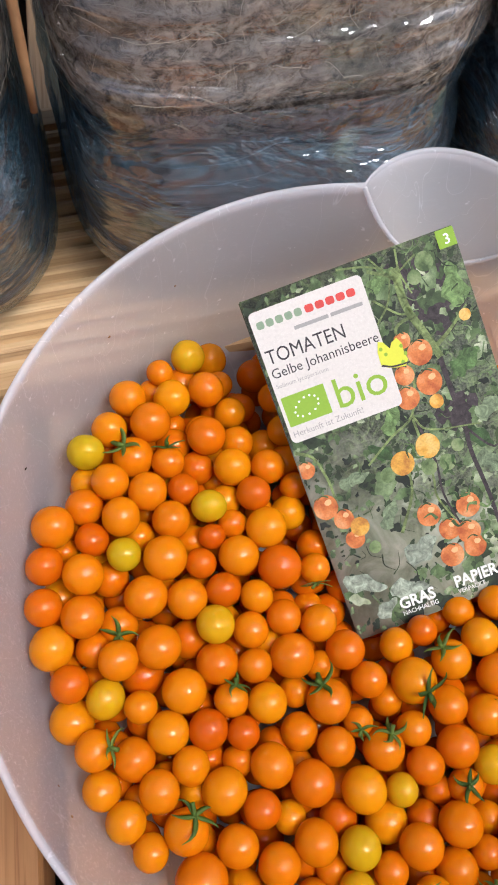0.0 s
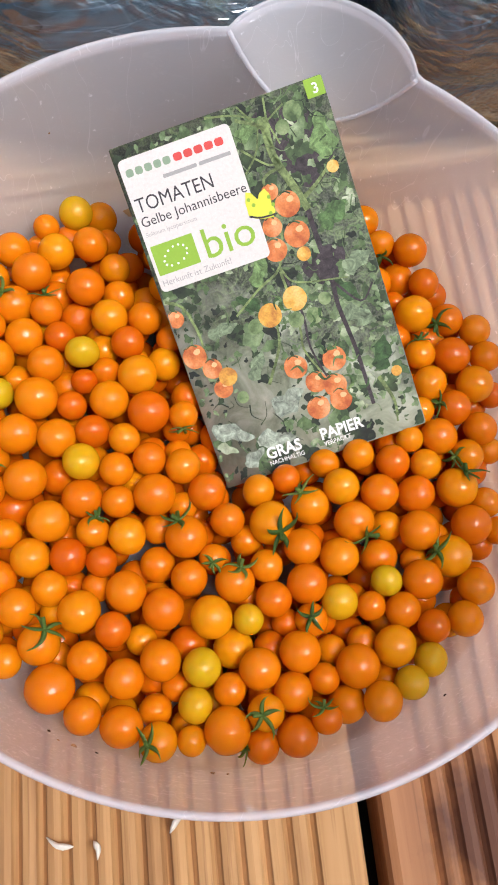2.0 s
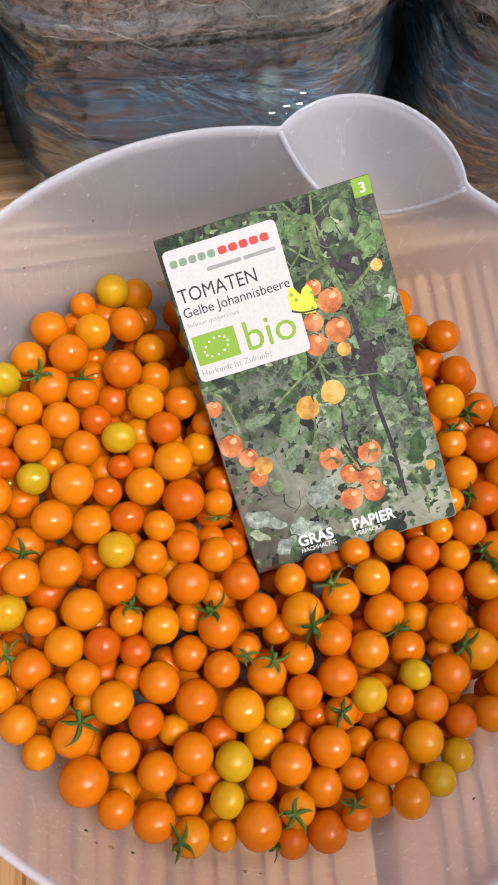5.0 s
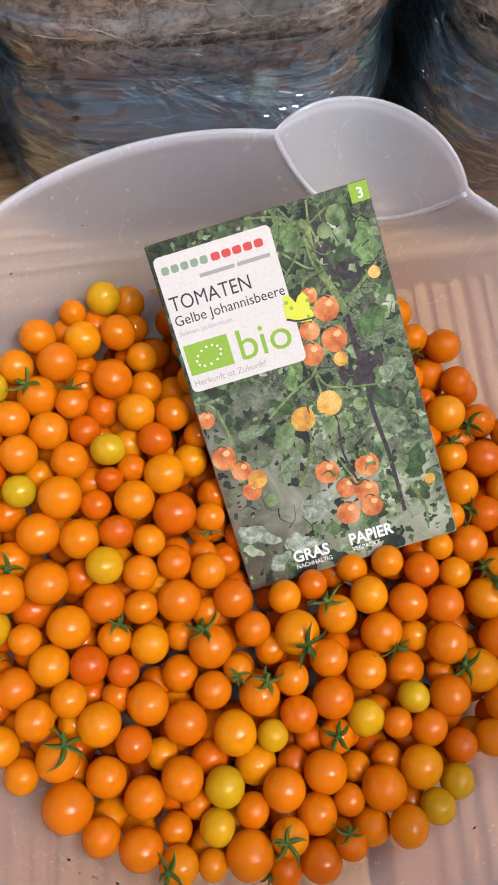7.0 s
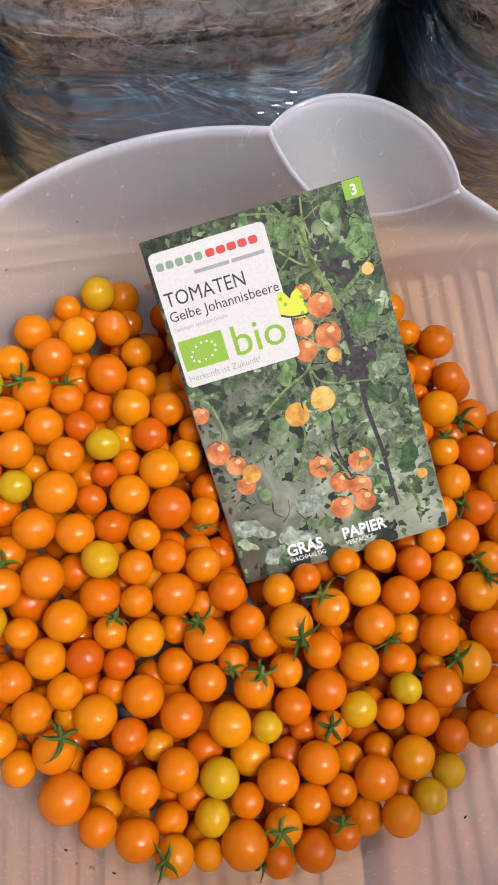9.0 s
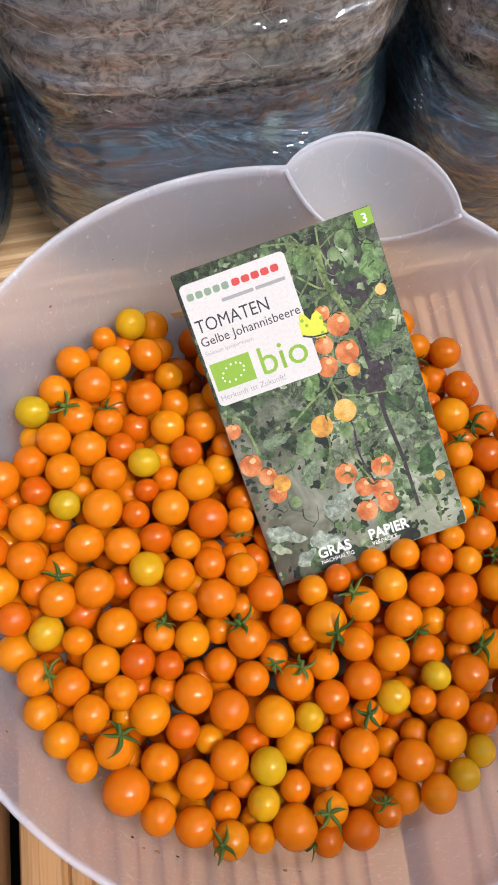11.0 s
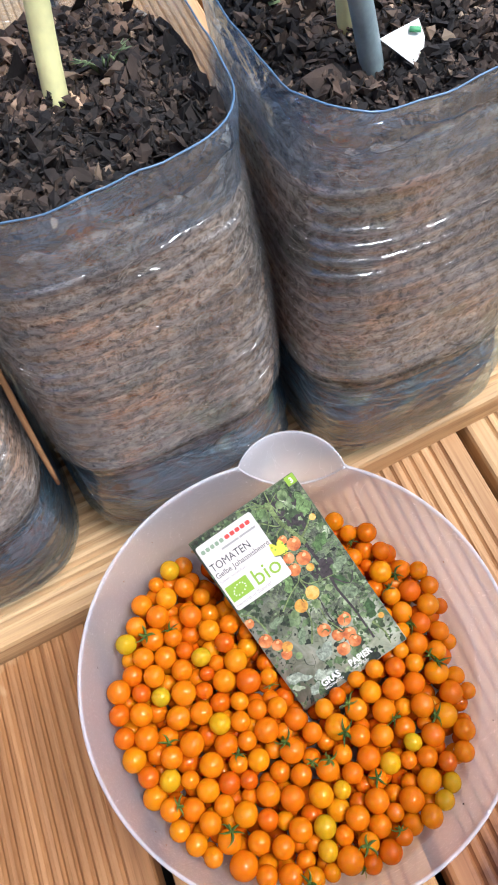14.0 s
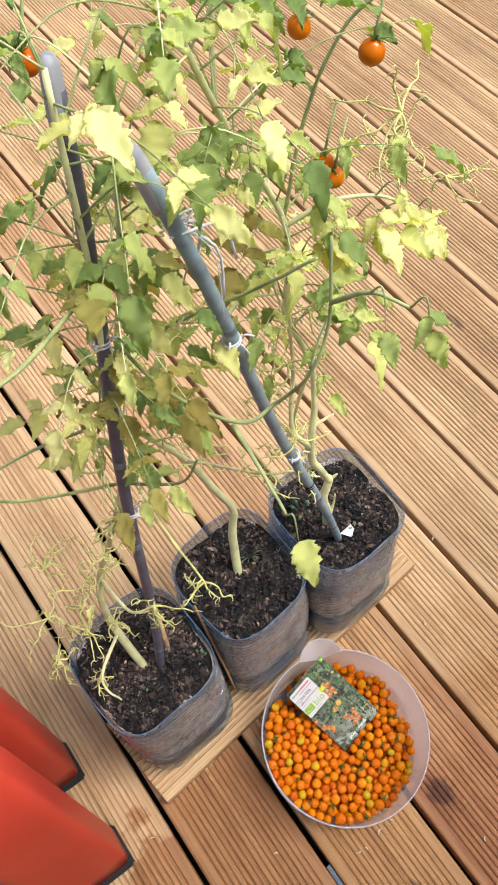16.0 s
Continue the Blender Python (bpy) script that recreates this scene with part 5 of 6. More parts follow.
# ---- tomato plants ----
def leaflet_mesh(name, seed):
    """A toothed, cupped leaflet along +y, one long."""
    r5 = random.Random(seed)
    n, cols = 26, 7
    verts, faces = [], []
    curl, fold, twist = r5.uniform(-0.25, 0.65), r5.uniform(0.1, 0.55), r5.uniform(-0.5, 0.5)
    for i in range(n):
        q = i / (n - 1)
        w = 0.29 * (math.sin(math.pi * q ** 0.62) ** 0.85) * (1 - 0.30 * q) + 0.006
        saw = (q * 5.0 + 0.25) % 1.0            # pointed lobes along the margin
        w *= 1 + (0.34 * (saw - 0.55) + 0.05 * (1 if i % 2 else -1)) * min(1.0, 6 * q) * (1 - q ** 6)
        for j in range(cols):
            s = 2 * j / (cols - 1) - 1
            wave = 0.055 * math.sin(8 * q + 3 * s + seed) + 0.045 * math.sin(17 * q - 5 * s) + 0.02 * math.cos(31 * q + 4 * abs(s))
            x = s * w * math.cos(fold * abs(s))
            z = abs(s) * w * fold + wave * abs(s) + twist * s * w * q - curl * q * q
            verts.append((x, q * (1 - 0.12 * curl * q), z))
    for i in range(n - 1):
        for j in range(cols - 1):
            a = i * cols + j
            faces.append((a, a + 1, a + cols + 1, a + cols))
    # a thin back so that the blade has a body
    k = len(verts)
    verts += [(x, y, z - 0.012) for x, y, z in verts]
    faces += [tuple(k + i for i in reversed(q)) for q in faces]
    edge = [j for j in range(cols)] + [i * cols + cols - 1 for i in range(1, n)] + [(n - 1) * cols + j for j in range(cols - 2, -1, -1)] + [i * cols for i in range(n - 2, 0, -1)]
    for i, a in enumerate(edge):
        b = edge[(i + 1) % len(edge)]
        faces.append((b, a, k + a, k + b))
    me = mesh_from(name, verts, faces)
    me.polygons.foreach_set("use_smooth", [True] * len(me.polygons))
    return me


BLADES = {}
for key, material in (("green", LEAF), ("pale", PALE_LEAF), ("old", OLD_LEAF)):
    BLADES[key] = [leaflet_mesh("leaflet", s + len(key) * 10) for s in range(5)]
    for me in BLADES[key]:
        me.materials.append(material)


def compound_leaf(plant, origin, tip, size, tone, count=5, droop=0.03, material=None):
    """A petiole from origin to tip with leaflets in pairs and one at its end."""
    o, t = Vector(origin), Vector(tip)
    mid = (o + t) / 2 + Vector((0, 0, droop))
    pts = smooth_path([o, mid, t], 5)
    v, f = tube(pts, [0.0008 - 0.0005 * i / (len(pts) - 1) for i in range(len(pts))], 6)
    stalk = put("leaf", mesh_from("leaf", v, f), material or TWIG, plant)
    spots = [(1.0, 0)]
    for i in range((count - 1) // 2):
        q = 0.86 - 0.30 * i
        spots += [(q, 1), (q - 0.05, -1)]
    for q, side in spots:
        k = min(len(pts) - 1, max(1, int(q * (len(pts) - 1))))
        p, d = pts[k], (pts[k] - pts[k - 1]).normalized()
        flat_d = Vector((d.x, d.y, 0.0))
        if flat_d.length < 0.2:
            flat_d = Vector((1, 0.3, 0))
        flat_d.normalize()
        cross = Vector((-flat_d.y, flat_d.x, 0))
        aim = (flat_d * (1.0 if side == 0 else 0.45) + cross * side * 0.9 + Vector((0, 0, rng.uniform(-0.75, 0.05)))).normalized()
        s = size * (1.15 if side == 0 else rng.uniform(0.6, 0.95))
        up = Vector((rng.uniform(-0.5, 0.5), rng.uniform(-0.5, 0.5), 1)).normalized()
        x = aim.cross(up).normalized()
        z = x.cross(aim)
        ob = new("leaflet", BLADES[tone][rng.randrange(5)])
        ob.parent = stalk
        ob.matrix_local = Matrix.Translation(p) @ Matrix((x, aim, z)).transposed().to_4x4() @ Matrix.Diagonal((s * rng.uniform(0.85, 1.15), s, s, 1))
    return stalk


def dried_truss(plant, origin, reach, seed, material=DRY, label="dried yellow fruit truss"):
    """A branching spray of shrivelled stalks with small star ends."""
    r6 = random.Random(seed)
    o = Vector(origin)
    pieces = []
    for _ in range(r6.randint(6, 9)):
        d = Vector((r6.uniform(-1, 1), r6.uniform(-1, 1), r6.uniform(-0.9, 0.5))).normalized()
        L = reach * r6.uniform(0.45, 1.0)
        p, pts = o.copy(), [o.copy()]
        for _ in range(4):
            d = (d + 0.75 * Vector((r6.uniform(-1, 1), r6.uniform(-1, 1), r6.uniform(-1, 0.7)))).normalized()
            p = p + d * L / 4
            pts.append(p.copy())
        path = smooth_path(pts, 3)
        pieces.append(tube(path, [0.0010 - 0.0004 * i / (len(path) - 1) for i in range(len(path))], 5))
        for b in (pts[-1], pts[2], pts[3]):
            for _ in range(r6.randint(1, 2)):
                e = b + Vector((r6.uniform(-1, 1), r6.uniform(-1, 1), r6.uniform(-0.8, 0.8))).normalized() * r6.uniform(0.004, 0.011)
                m = (b + e) / 2 + 0.3 * (e - b).length * Vector((r6.uniform(-1, 1), r6.uniform(-1, 1), r6.uniform(-1, 1)))
                pieces.append(tube(smooth_path([b, m, e], 2), [0.0007, 0.0006, 0.0005, 0.0004, 0.0002], 4))
    return put("truss", mesh_from("truss", *merge(*pieces)), material, plant, label)


def stem_path(plant, points, r0, r1, material=STEM, name="stem", label=""):
    pts = smooth_path(points, 7)
    n = len(pts)
    rad = [(r0 + (r1 - r0) * i / (n - 1)) * (1.0 + 0.03 * math.sin(i * 0.37) + 0.015 * math.sin(i * 2.1)) for i in range(n)]
    pts = [p + 0.00015 * Vector((math.sin(i * 1.7), math.cos(i * 1.3), 0)) for i, p in enumerate(pts)]
    v, f = tube(pts, rad, 10)
    return put(name, mesh_from(name, v, f), material, plant, label)


def hanging_fruit(plant, p, r, seed):
    ob = new("tomato_fruit", BALLS["plain"][seed % 4])
    ob.parent = plant
    ob.matrix_local = Matrix.LocRotScale(Vector(p), Euler((0.2, 0.1, seed)), (r, r, r))
    ob["label"] = "ripe orange tomato on its stalk"
    c = new("calyx", SEPALS[seed % 5])
    c.parent = ob
    v, f = tube([Vector(p) + Vector((0, 0, r * 0.9)), Vector(p) + Vector((0.004, 0.002, r + 0.012)), Vector(p) + Vector((0.012, 0.006, r + 0.03))], 0.001, 6)
    put("stalk", mesh_from("stalk", v, f), TWIG, plant)


def plant_at(base, label):
    p = empty("tomato_plant", Matrix.Identity(4))
    tagged(p, label, "tomato plant", group="tomato plants")
    return p


REAR = [(0.080, 0.166, SOIL_Z - 0.01), (0.0715, 0.163, 0.3495), (0.0600, 0.158, 0.394), (0.0557, 0.157, 0.419), (0.0600, 0.158, 0.436), (0.0640, 0.160, 0.4480), (0.0596, 0.1605, 0.4570), (0.0486, 0.162, 0.4889), (0.0396, 0.165, 0.5134), (0.0381, 0.168, 0.5451),
        (0.0407, 0.172, 0.5727), (0.0449, 0.176, 0.5906), (0.0480, 0.183, 0.622), (0.0480, 0.190, 0.655), (0.036, 0.195, 0.695), (0.026, 0.202, 0.735), (0.030, 0.212, 0.82), (-0.010, 0.225, 0.92), (-0.045, 0.235, 1.02)]
MIDDLE = [(-0.056, 0.176, SOIL_Z - 0.01), (-0.044, 0.202, 0.36), (-0.034, 0.213, 0.40), (-0.047, 0.230, 0.445), (-0.064, 0.252, 0.50), (-0.092, 0.265, 0.56), (-0.118, 0.255, 0.64),
          (-0.110, 0.240, 0.75), (-0.095, 0.225, 0.86), (-0.085, 0.215, 0.98)]
FRONT = [(-0.214, 0.148, SOIL_Z - 0.01), (-0.219, 0.182, 0.36), (-0.217, 0.203, 0.404), (-0.205, 0.213, 0.45), (-0.180, 0.208, 0.53), (-0.150, 0.208, 0.62),
         (-0.136, 0.213, 0.74), (-0.122, 0.215, 0.86), (-0.112, 0.225, 1.0)]
rear = plant_at(REAR[0], "tall tomato plant with pale stems tied to a slanting stake")
middle = plant_at(MIDDLE[0], "tomato plant with a bent pale stem, yellowing leaves")
front = plant_at(FRONT[0], "tomato plant with yellowing leaves and dried trusses")
stem_path(rear, REAR, 0.0058, 0.0020, label="thick pale green stem")
stem_path(middle, MIDDLE, 0.0056, 0.0018, label="pale green bent stem")
stem_path(front, FRONT, 0.0052, 0.0018, label="pale green stem")

BRANCHES = [
    (rear, [(0.0407, 0.172, 0.573), (0.052, 0.169, 0.580), (0.062, 0.166, 0.585)], STEM),
    (rear, [(0.0381, 0.168, 0.540), (0.0174, 0.172, 0.585), (0.0166, 0.178, 0.622), (0.0266, 0.190, 0.663), (0.024, 0.196, 0.72), (0.010, 0.205, 0.79)], STEM),
    (rear, [(0.0640, 0.160, 0.447), (0.0695, 0.158, 0.453), (0.0725, 0.157, 0.457)], STEM),
    (rear, [(0.076, 0.160, 0.325), (0.086, 0.166, 0.345), (0.088, 0.168, 0.365)], STEM),
    (middle, [(-0.110, 0.238, 0.765), (-0.108, 0.165, 0.785), (-0.090, 0.105, 0.806), (-0.0646, 0.099, 0.812), (-0.053, 0.082, 0.855), (-0.036, 0.088, 0.885), (-0.030, 0.100, 0.94)], TWIG),
    (middle, [(-0.034, 0.090, 0.90), (-0.026, 0.070, 0.922), (-0.014, 0.052, 0.918)], TWIG),
    (rear, [(-0.0499, 0.2005, 0.7721), (-0.028, 0.207, 0.767), (-0.0052, 0.2139, 0.7628), (0.028, 0.208, 0.75)], STEM),
    (middle, [(-0.094, 0.105, 0.806), (-0.100, 0.070, 0.812), (-0.104, 0.035, 0.805)], TWIG),
    (rear, [(0.030, 0.212, 0.82), (0.06, 0.20, 0.835), (0.09, 0.185, 0.835), (0.115, 0.165, 0.825)], STEM),
    (rear, [(0.030, 0.215, 0.82), (0.05, 0.22, 0.90), (0.07, 0.21, 0.96), (0.10, 0.19, 0.99)], TWIG),
    (rear, [(-0.010, 0.235, 0.92), (0.02, 0.27, 0.97), (0.08, 0.28, 1.0), (0.13, 0.27, 0.98)], TWIG),
    (rear, [(0.044, 0.183, 0.675), (0.035, 0.19, 0.60), (0.040, 0.20, 0.53), (0.046, 0.20, 0.50)], STEM),
    (middle, [(-0.110, 0.240, 0.75), (-0.07, 0.20, 0.80), (-0.04, 0.15, 0.86), (-0.02, 0.12, 0.90)], TWIG),
    (middle, [(-0.064, 0.252, 0.50), (-0.04, 0.21, 0.52), (-0.02, 0.17, 0.545), (0.0, 0.15, 0.56)], STEM),
    (middle, [(-0.118, 0.255, 0.64), (-0.21, 0.26, 0.66), (-0.27, 0.25, 0.66), (-0.32, 0.22, 0.64)], TWIG),
    (front, [(-0.205, 0.213, 0.45), (-0.20, 0.15, 0.49), (-0.18, 0.13, 0.52)], STEM),
    (front, [(-0.150, 0.208, 0.62), (-0.12, 0.15, 0.68), (-0.11, 0.13, 0.74)], TWIG),
    (front, [(-0.150, 0.208, 0.62), (-0.23, 0.20, 0.70), (-0.27, 0.19, 0.78), (-0.30, 0.16, 0.84)], TWIG),
    (front, [(-0.122, 0.215, 0.86), (-0.19, 0.14, 0.92), (-0.23, 0.11, 0.95)], TWIG),
    (front, [(-0.219, 0.182, 0.36), (-0.255, 0.15, 0.375), (-0.262, 0.135, 0.36), (-0.255, 0.12, 0.345)], STEM),
]
for plant, pts, material in BRANCHES:
    stem_path(plant, pts, 0.0030 if material is STEM and len(pts) > 5 else 0.0021 if material is STEM else 0.0016, 0.0010, material, "branch")

# single leaves that stand out
for plant, o, tip, size, tone, count in (
        (middle, (-0.104, 0.035, 0.805), (-0.106, 0.020, 0.795), 0.036, "green", 1),
        (middle, (-0.120, 0.235, 0.74), (-0.112, 0.150, 0.775), 0.040, "old", 3),
        (front, (-0.165, 0.190, 0.70), (-0.178, 0.130, 0.735), 0.034, "old", 1),
        (middle, (-0.014, 0.052, 0.918), (-0.014, 0.036, 0.914), 0.022, "green", 3),
        (middle, (-0.026, 0.070, 0.922), (-0.034, 0.048, 0.918), 0.018, "green", 1), (middle, (-0.053, 0.082, 0.862), (-0.012, 0.110, 0.850), 0.022, "green", 3),
        (rear, (0.09, 0.185, 0.835), (0.100, 0.165, 0.835), 0.032, "pale", 3),
        (rear, (0.115, 0.165, 0.825), (0.118, 0.150, 0.815), 0.028, "pale", 3),
        (rear, (0.06, 0.20, 0.835), (0.055, 0.185, 0.815), 0.038, "pale", 3),
        (front, (-0.19, 0.185, 0.53), (-0.225, 0.155, 0.545), 0.026, "pale", 1),
        (rear, (0.085, 0.195, 0.81), (0.076, 0.160, 0.832), 0.042, "pale", 3), (rear, (0.040, 0.205, 0.79), (0.048, 0.190, 0.80), 0.038, "pale", 3),
        (rear, (0.10, 0.19, 0.81), (0.106, 0.148, 0.820), 0.030, "pale", 3),
        (middle, (-0.053, 0.082, 0.862), (-0.020, 0.098, 0.872), 0.020, "green", 3),
        (front, (-0.145, 0.21, 0.74), (-0.134, 0.195, 0.80), 0.034, "old", 1), (middle, (-0.110, 0.20, 0.745), (-0.0976, 0.172, 0.745), 0.038, "old", 3),
        (middle, (-0.095, 0.225, 0.86), (-0.092, 0.172, 0.888), 0.032, "pale", 3), (rear, (-0.0499, 0.2005, 0.7721), (-0.0554, 0.175, 0.79), 0.036, "pale", 1),
        (rear, (-0.01, 0.225, 0.92), (0.108, 0.195, 0.955), 0.030, "green", 3), (rear, (-0.03, 0.23, 0.98), (-0.005, 0.198, 1.0), 0.034, "green", 3),
        (rear, (-0.03, 0.23, 0.98), (0.022, 0.18, 1.005), 0.034, "green", 3), (middle, (-0.085, 0.215, 0.98), (-0.062, 0.195, 1.015), 0.028, "green", 3),
        (middle, (-0.085, 0.215, 0.97), (-0.088, 0.208, 1.0), 0.034, "green", 3), (front, (-0.118, 0.218, 0.90), (-0.129, 0.205, 0.905), 0.026, "green", 1),
        (front, (-0.122, 0.22, 0.90), (-0.143, 0.225, 0.93), 0.028, "green", 3), (front, (-0.112, 0.225, 0.99), (-0.117, 0.24, 1.005), 0.030, "green", 3),
        (front, (-0.15, 0.208, 0.66), (-0.168, 0.188, 0.752), 0.028, "pale", 1), (middle, (-0.11, 0.24, 0.80), (-0.094, 0.215, 0.856), 0.030, "pale", 3),
        (middle, (-0.115, 0.245, 0.72), (-0.100, 0.195, 0.82), 0.030, "pale", 3), (middle, (-0.115, 0.245, 0.70), (-0.126, 0.195, 0.808), 0.026, "pale", 3),
        (rear, (0.028, 0.205, 0.76), (0.018, 0.195, 0.815), 0.028, "pale", 3), (rear, (0.028, 0.205, 0.74), (-0.008, 0.195, 0.808), 0.030, "green", 3),
        (rear, (0.03, 0.21, 0.80), (-0.040, 0.195, 0.80), 0.028, "green", 3), (middle, (-0.09, 0.22, 0.90), (-0.063, 0.185, 0.90), 0.026, "green", 5),
        (rear, (0.0, 0.222, 0.90), (-0.012, 0.195, 0.905), 0.026, "green", 5), (middle, (-0.09, 0.22, 0.92), (-0.088, 0.205, 0.927), 0.028, "green", 3)):
    compound_leaf(plant, o, tip, size * (0.78 if size > 0.025 else 1.0), tone, count, 0.018)

# the crown: leaves all along the upper stems
rng = random.Random(12)
for plant, path, n, low in ((rear, REAR, 52, 14), (middle, MIDDLE, 36, 5), (front, FRONT, 34, 5)):
    pts = smooth_path(path[low:], 8)
    for i in range(n):
        q = ((i + rng.random()) / n) ** 0.85
        p = pts[min(len(pts) - 1, int((0.12 + 0.88 * q) * len(pts)))]
        a = i * 2.4 + rng.uniform(-0.5, 0.5)
        L = rng.uniform(0.035, 0.105) * (0.75 + 0.5 * q)
        tip = p + Vector((math.cos(a) * L, math.sin(a) * L, rng.uniform(-0.03, 0.06)))
        tip.y = max(tip.y, 0.06)
        tip.z = min(tip.z, 1.07)
        if plant is rear and p.z < 0.8:
            tip.x = min(tip.x, 0.085)
        tone = rng.choices(("green", "pale", "old"), (0.52 + 0.34 * q, 0.46 - 0.28 * q, 0.07))[0]
        compound_leaf(plant, p, tip, rng.uniform(0.017, 0.032), tone, rng.choice((3, 3, 5, 5)), rng.uniform(0.0, 0.03), STEM if rng.random() < 0.4 else TWIG)

for i, (plant, p, reach) in enumerate(((front, (-0.255, 0.185, 0.45), 0.050), (front, (-0.285, 0.175, 0.42), 0.045), (front, (-0.262, 0.15, 0.36), 0.035), (front, (-0.215, 0.20, 0.50), 0.045),
                                       (front, (-0.18, 0.13, 0.52), 0.045), (front, (-0.195, 0.185, 0.56), 0.04), (middle, (-0.135, 0.105, 0.57), 0.034), (middle, (-0.02, 0.17, 0.545), 0.05),
                                       (rear, (0.046, 0.20, 0.50), 0.04), (rear, (0.01, 0.16, 0.60), 0.05), (rear, (0.00, 0.20, 0.64), 0.045), (rear, (0.185, 0.2, 0.79), 0.04),
                                       (middle, (-0.32, 0.22, 0.64), 0.05), (rear, (0.13, 0.21, 0.87), 0.06), (rear, (0.15, 0.225, 0.84), 0.05), (rear, (0.155, 0.235, 0.80), 0.045), (front, (-0.27, 0.20, 0.47), 0.06), (front, (-0.235, 0.20, 0.44), 0.05), (front, (-0.245, 0.22, 0.53), 0.05), (front, (-0.22, 0.17, 0.43), 0.04), (middle, (-0.09, 0.235, 0.60), 0.05), (middle, (-0.06, 0.225, 0.57), 0.05), (rear, (0.02, 0.19, 0.68), 0.05), (rear, (0.05, 0.20, 0.72), 0.05), (rear, (0.02, 0.18, 0.55), 0.05), (front, (-0.165, 0.19, 0.60), 0.05), (front, (-0.16, 0.20, 0.68), 0.05), (middle, (-0.075, 0.215, 0.70), 0.05), (middle, (-0.06, 0.20, 0.80), 0.045), (rear, (0.13, 0.27, 0.98), 0.035), (front, (-0.27, 0.25, 0.66), 0.04), (middle, (-0.10, 0.22, 0.56), 0.04))):
    dried_truss(plant, p, reach, 40 + i)
dried_truss(rear, (0.030, 0.160, 0.50), 0.035, 91, STEM, "pale fine side shoot")
stem_path(middle, [(-0.125, 0.250, 0.53), (-0.135, 0.18, 0.56), (-0.135, 0.105, 0.57)], 0.0016, 0.001, DRY, "branch")
for i, (p, r) in enumerate((((0.035, 0.212, 0.97), 0.0070), ((0.0737, 0.191, 0.95), 0.0080), ((0.0466, 0.195, 0.88), 0.0070), ((0.0512, 0.189, 0.87), 0.0074),
                            ((-0.1068, 0.263, 0.98), 0.0075))):
    hanging_fruit(rear if i < 4 else middle, p, r, i)

# ties round stake and stem
for i, (p, stake_at, q) in enumerate((((0.020, 0.165, 0.575), s2, d2), ((-0.030, 0.198, 0.79), s2, d2), ((-0.150, 0.205, 0.60), s1, d1), ((-0.125, 0.225, 0.80), s1, d1))):
    base = Vector(stake_at.matrix_world.translation)
    k = (p[2] - base.z) / q.z
    c = base + q * k
    axis = q.normalized()
    a = axis.cross(Vector((0, 1, 0))).normalized()
    b = axis.cross(a)
    pieces = []
    for j in range(2):
        loop = [c + axis * (0.003 * j) + 0.0066 * (math.cos(t) * a + math.sin(t) * b) for t in [2 * math.pi * m / 14 for m in range(15)]]
        pieces.append(tube(loop, 0.0008, 6))
    for e in ((0.014, -0.008, 0.003), (0.007, -0.011, -0.009), (-0.008, -0.008, 0.004)):
        pieces.append(tube(smooth_path([c + 0.008 * Vector(e).normalized(), c + Vector(e) * 0.6 + Vector((0, 0, 0.004)), c + Vector(e)], 3), [0.0008] * 7, 5))
    tie = put("plant_tie", mesh_from("plant_tie", *merge(*pieces)), TIE)
    tagged(tie, "white plastic tie knotted round a plant stake", "plant tie", group="plant ties")
pieces = []
top = S2_BASE + d2 * 0.93
for i in range(9):
    e = Vector((rng.uniform(0.0, 0.045), rng.uniform(-0.03, 0.02), rng.uniform(-0.08, -0.01)))
    pieces.append(tube(smooth_path([top + 0.007 * Vector((math.cos(i), math.sin(i), 0)), top + e * 0.5 + Vector((0.012, 0, 0.01)), top + e], 4), [0.0004 + 0.0003 * (i % 3)] * 9, 5))
tie = put("plant_tie", mesh_from("plant_tie", *merge(*pieces)), TIE)
tagged(tie, "frayed whitish string bunched at the top of a stake", "plant tie", group="plant ties")

c = S2_BASE + d2 * ((0.487 - S2_BASE.z) / d2.z)
axis = d2.normalized()
v, f = tube([c + axis * (-0.011 + 0.0022 * i) for i in range(11)], [0.0056 + 0.0006 * math.sin(i * 2.2) for i in range(11)], 14)
band = put("plant_tie", mesh_from("plant_tie", v, f), BLACK)
tagged(band, "black tape wrapped round a slanting stake", "plant tie", group="plant ties")

# ---- crumbs stuck to the inside of the bowl ----
for i, (a, z, size) in enumerate(((-2.16, 0.040, 1.6), (-2.12, 0.046, 1.1), (-2.08, 0.043, 2.0), (-2.02, 0.039, 1.2), (-1.70, 0.034, 1.8), (-1.66, 0.036, 1.0), (-1.02, 0.044, 1.3), (-2.62, 0.052, 1.2),
                                  (-2.70, 0.046, 0.9), (2.75, 0.060, 1.1), (2.30, 0.064, 1.3), (2.05, 0.066, 1.0), (-0.60, 0.050, 1.0), (0.25, 0.052, 1.1))):
    r8 = random.Random(300 + i)
    bm = bmesh.new()
    bmesh.ops.create_icosphere(bm, subdivisions=1, radius=size / 2000)
    for v in bm.verts:
        v.co *= r8.uniform(0.6, 1.3)
        v.co.z *= 0.45
    crumb = part("crumb", bm, TWIG_BROWN if i % 3 else SOIL)
    rad = bowl_radius(z) - 0.0004
    out = Vector((math.cos(a), math.sin(a), -0.1)).normalized()
    crumb.matrix_world = BOWL_M @ Matrix.Translation((rad * math.cos(a), rad * math.sin(a), z)) @ out.to_track_quat("Z", "Y").to_matrix().to_4x4()
    tagged(crumb, "tiny dark crumb of dirt stuck inside the bowl", "crumb", group="crumbs in the bowl")

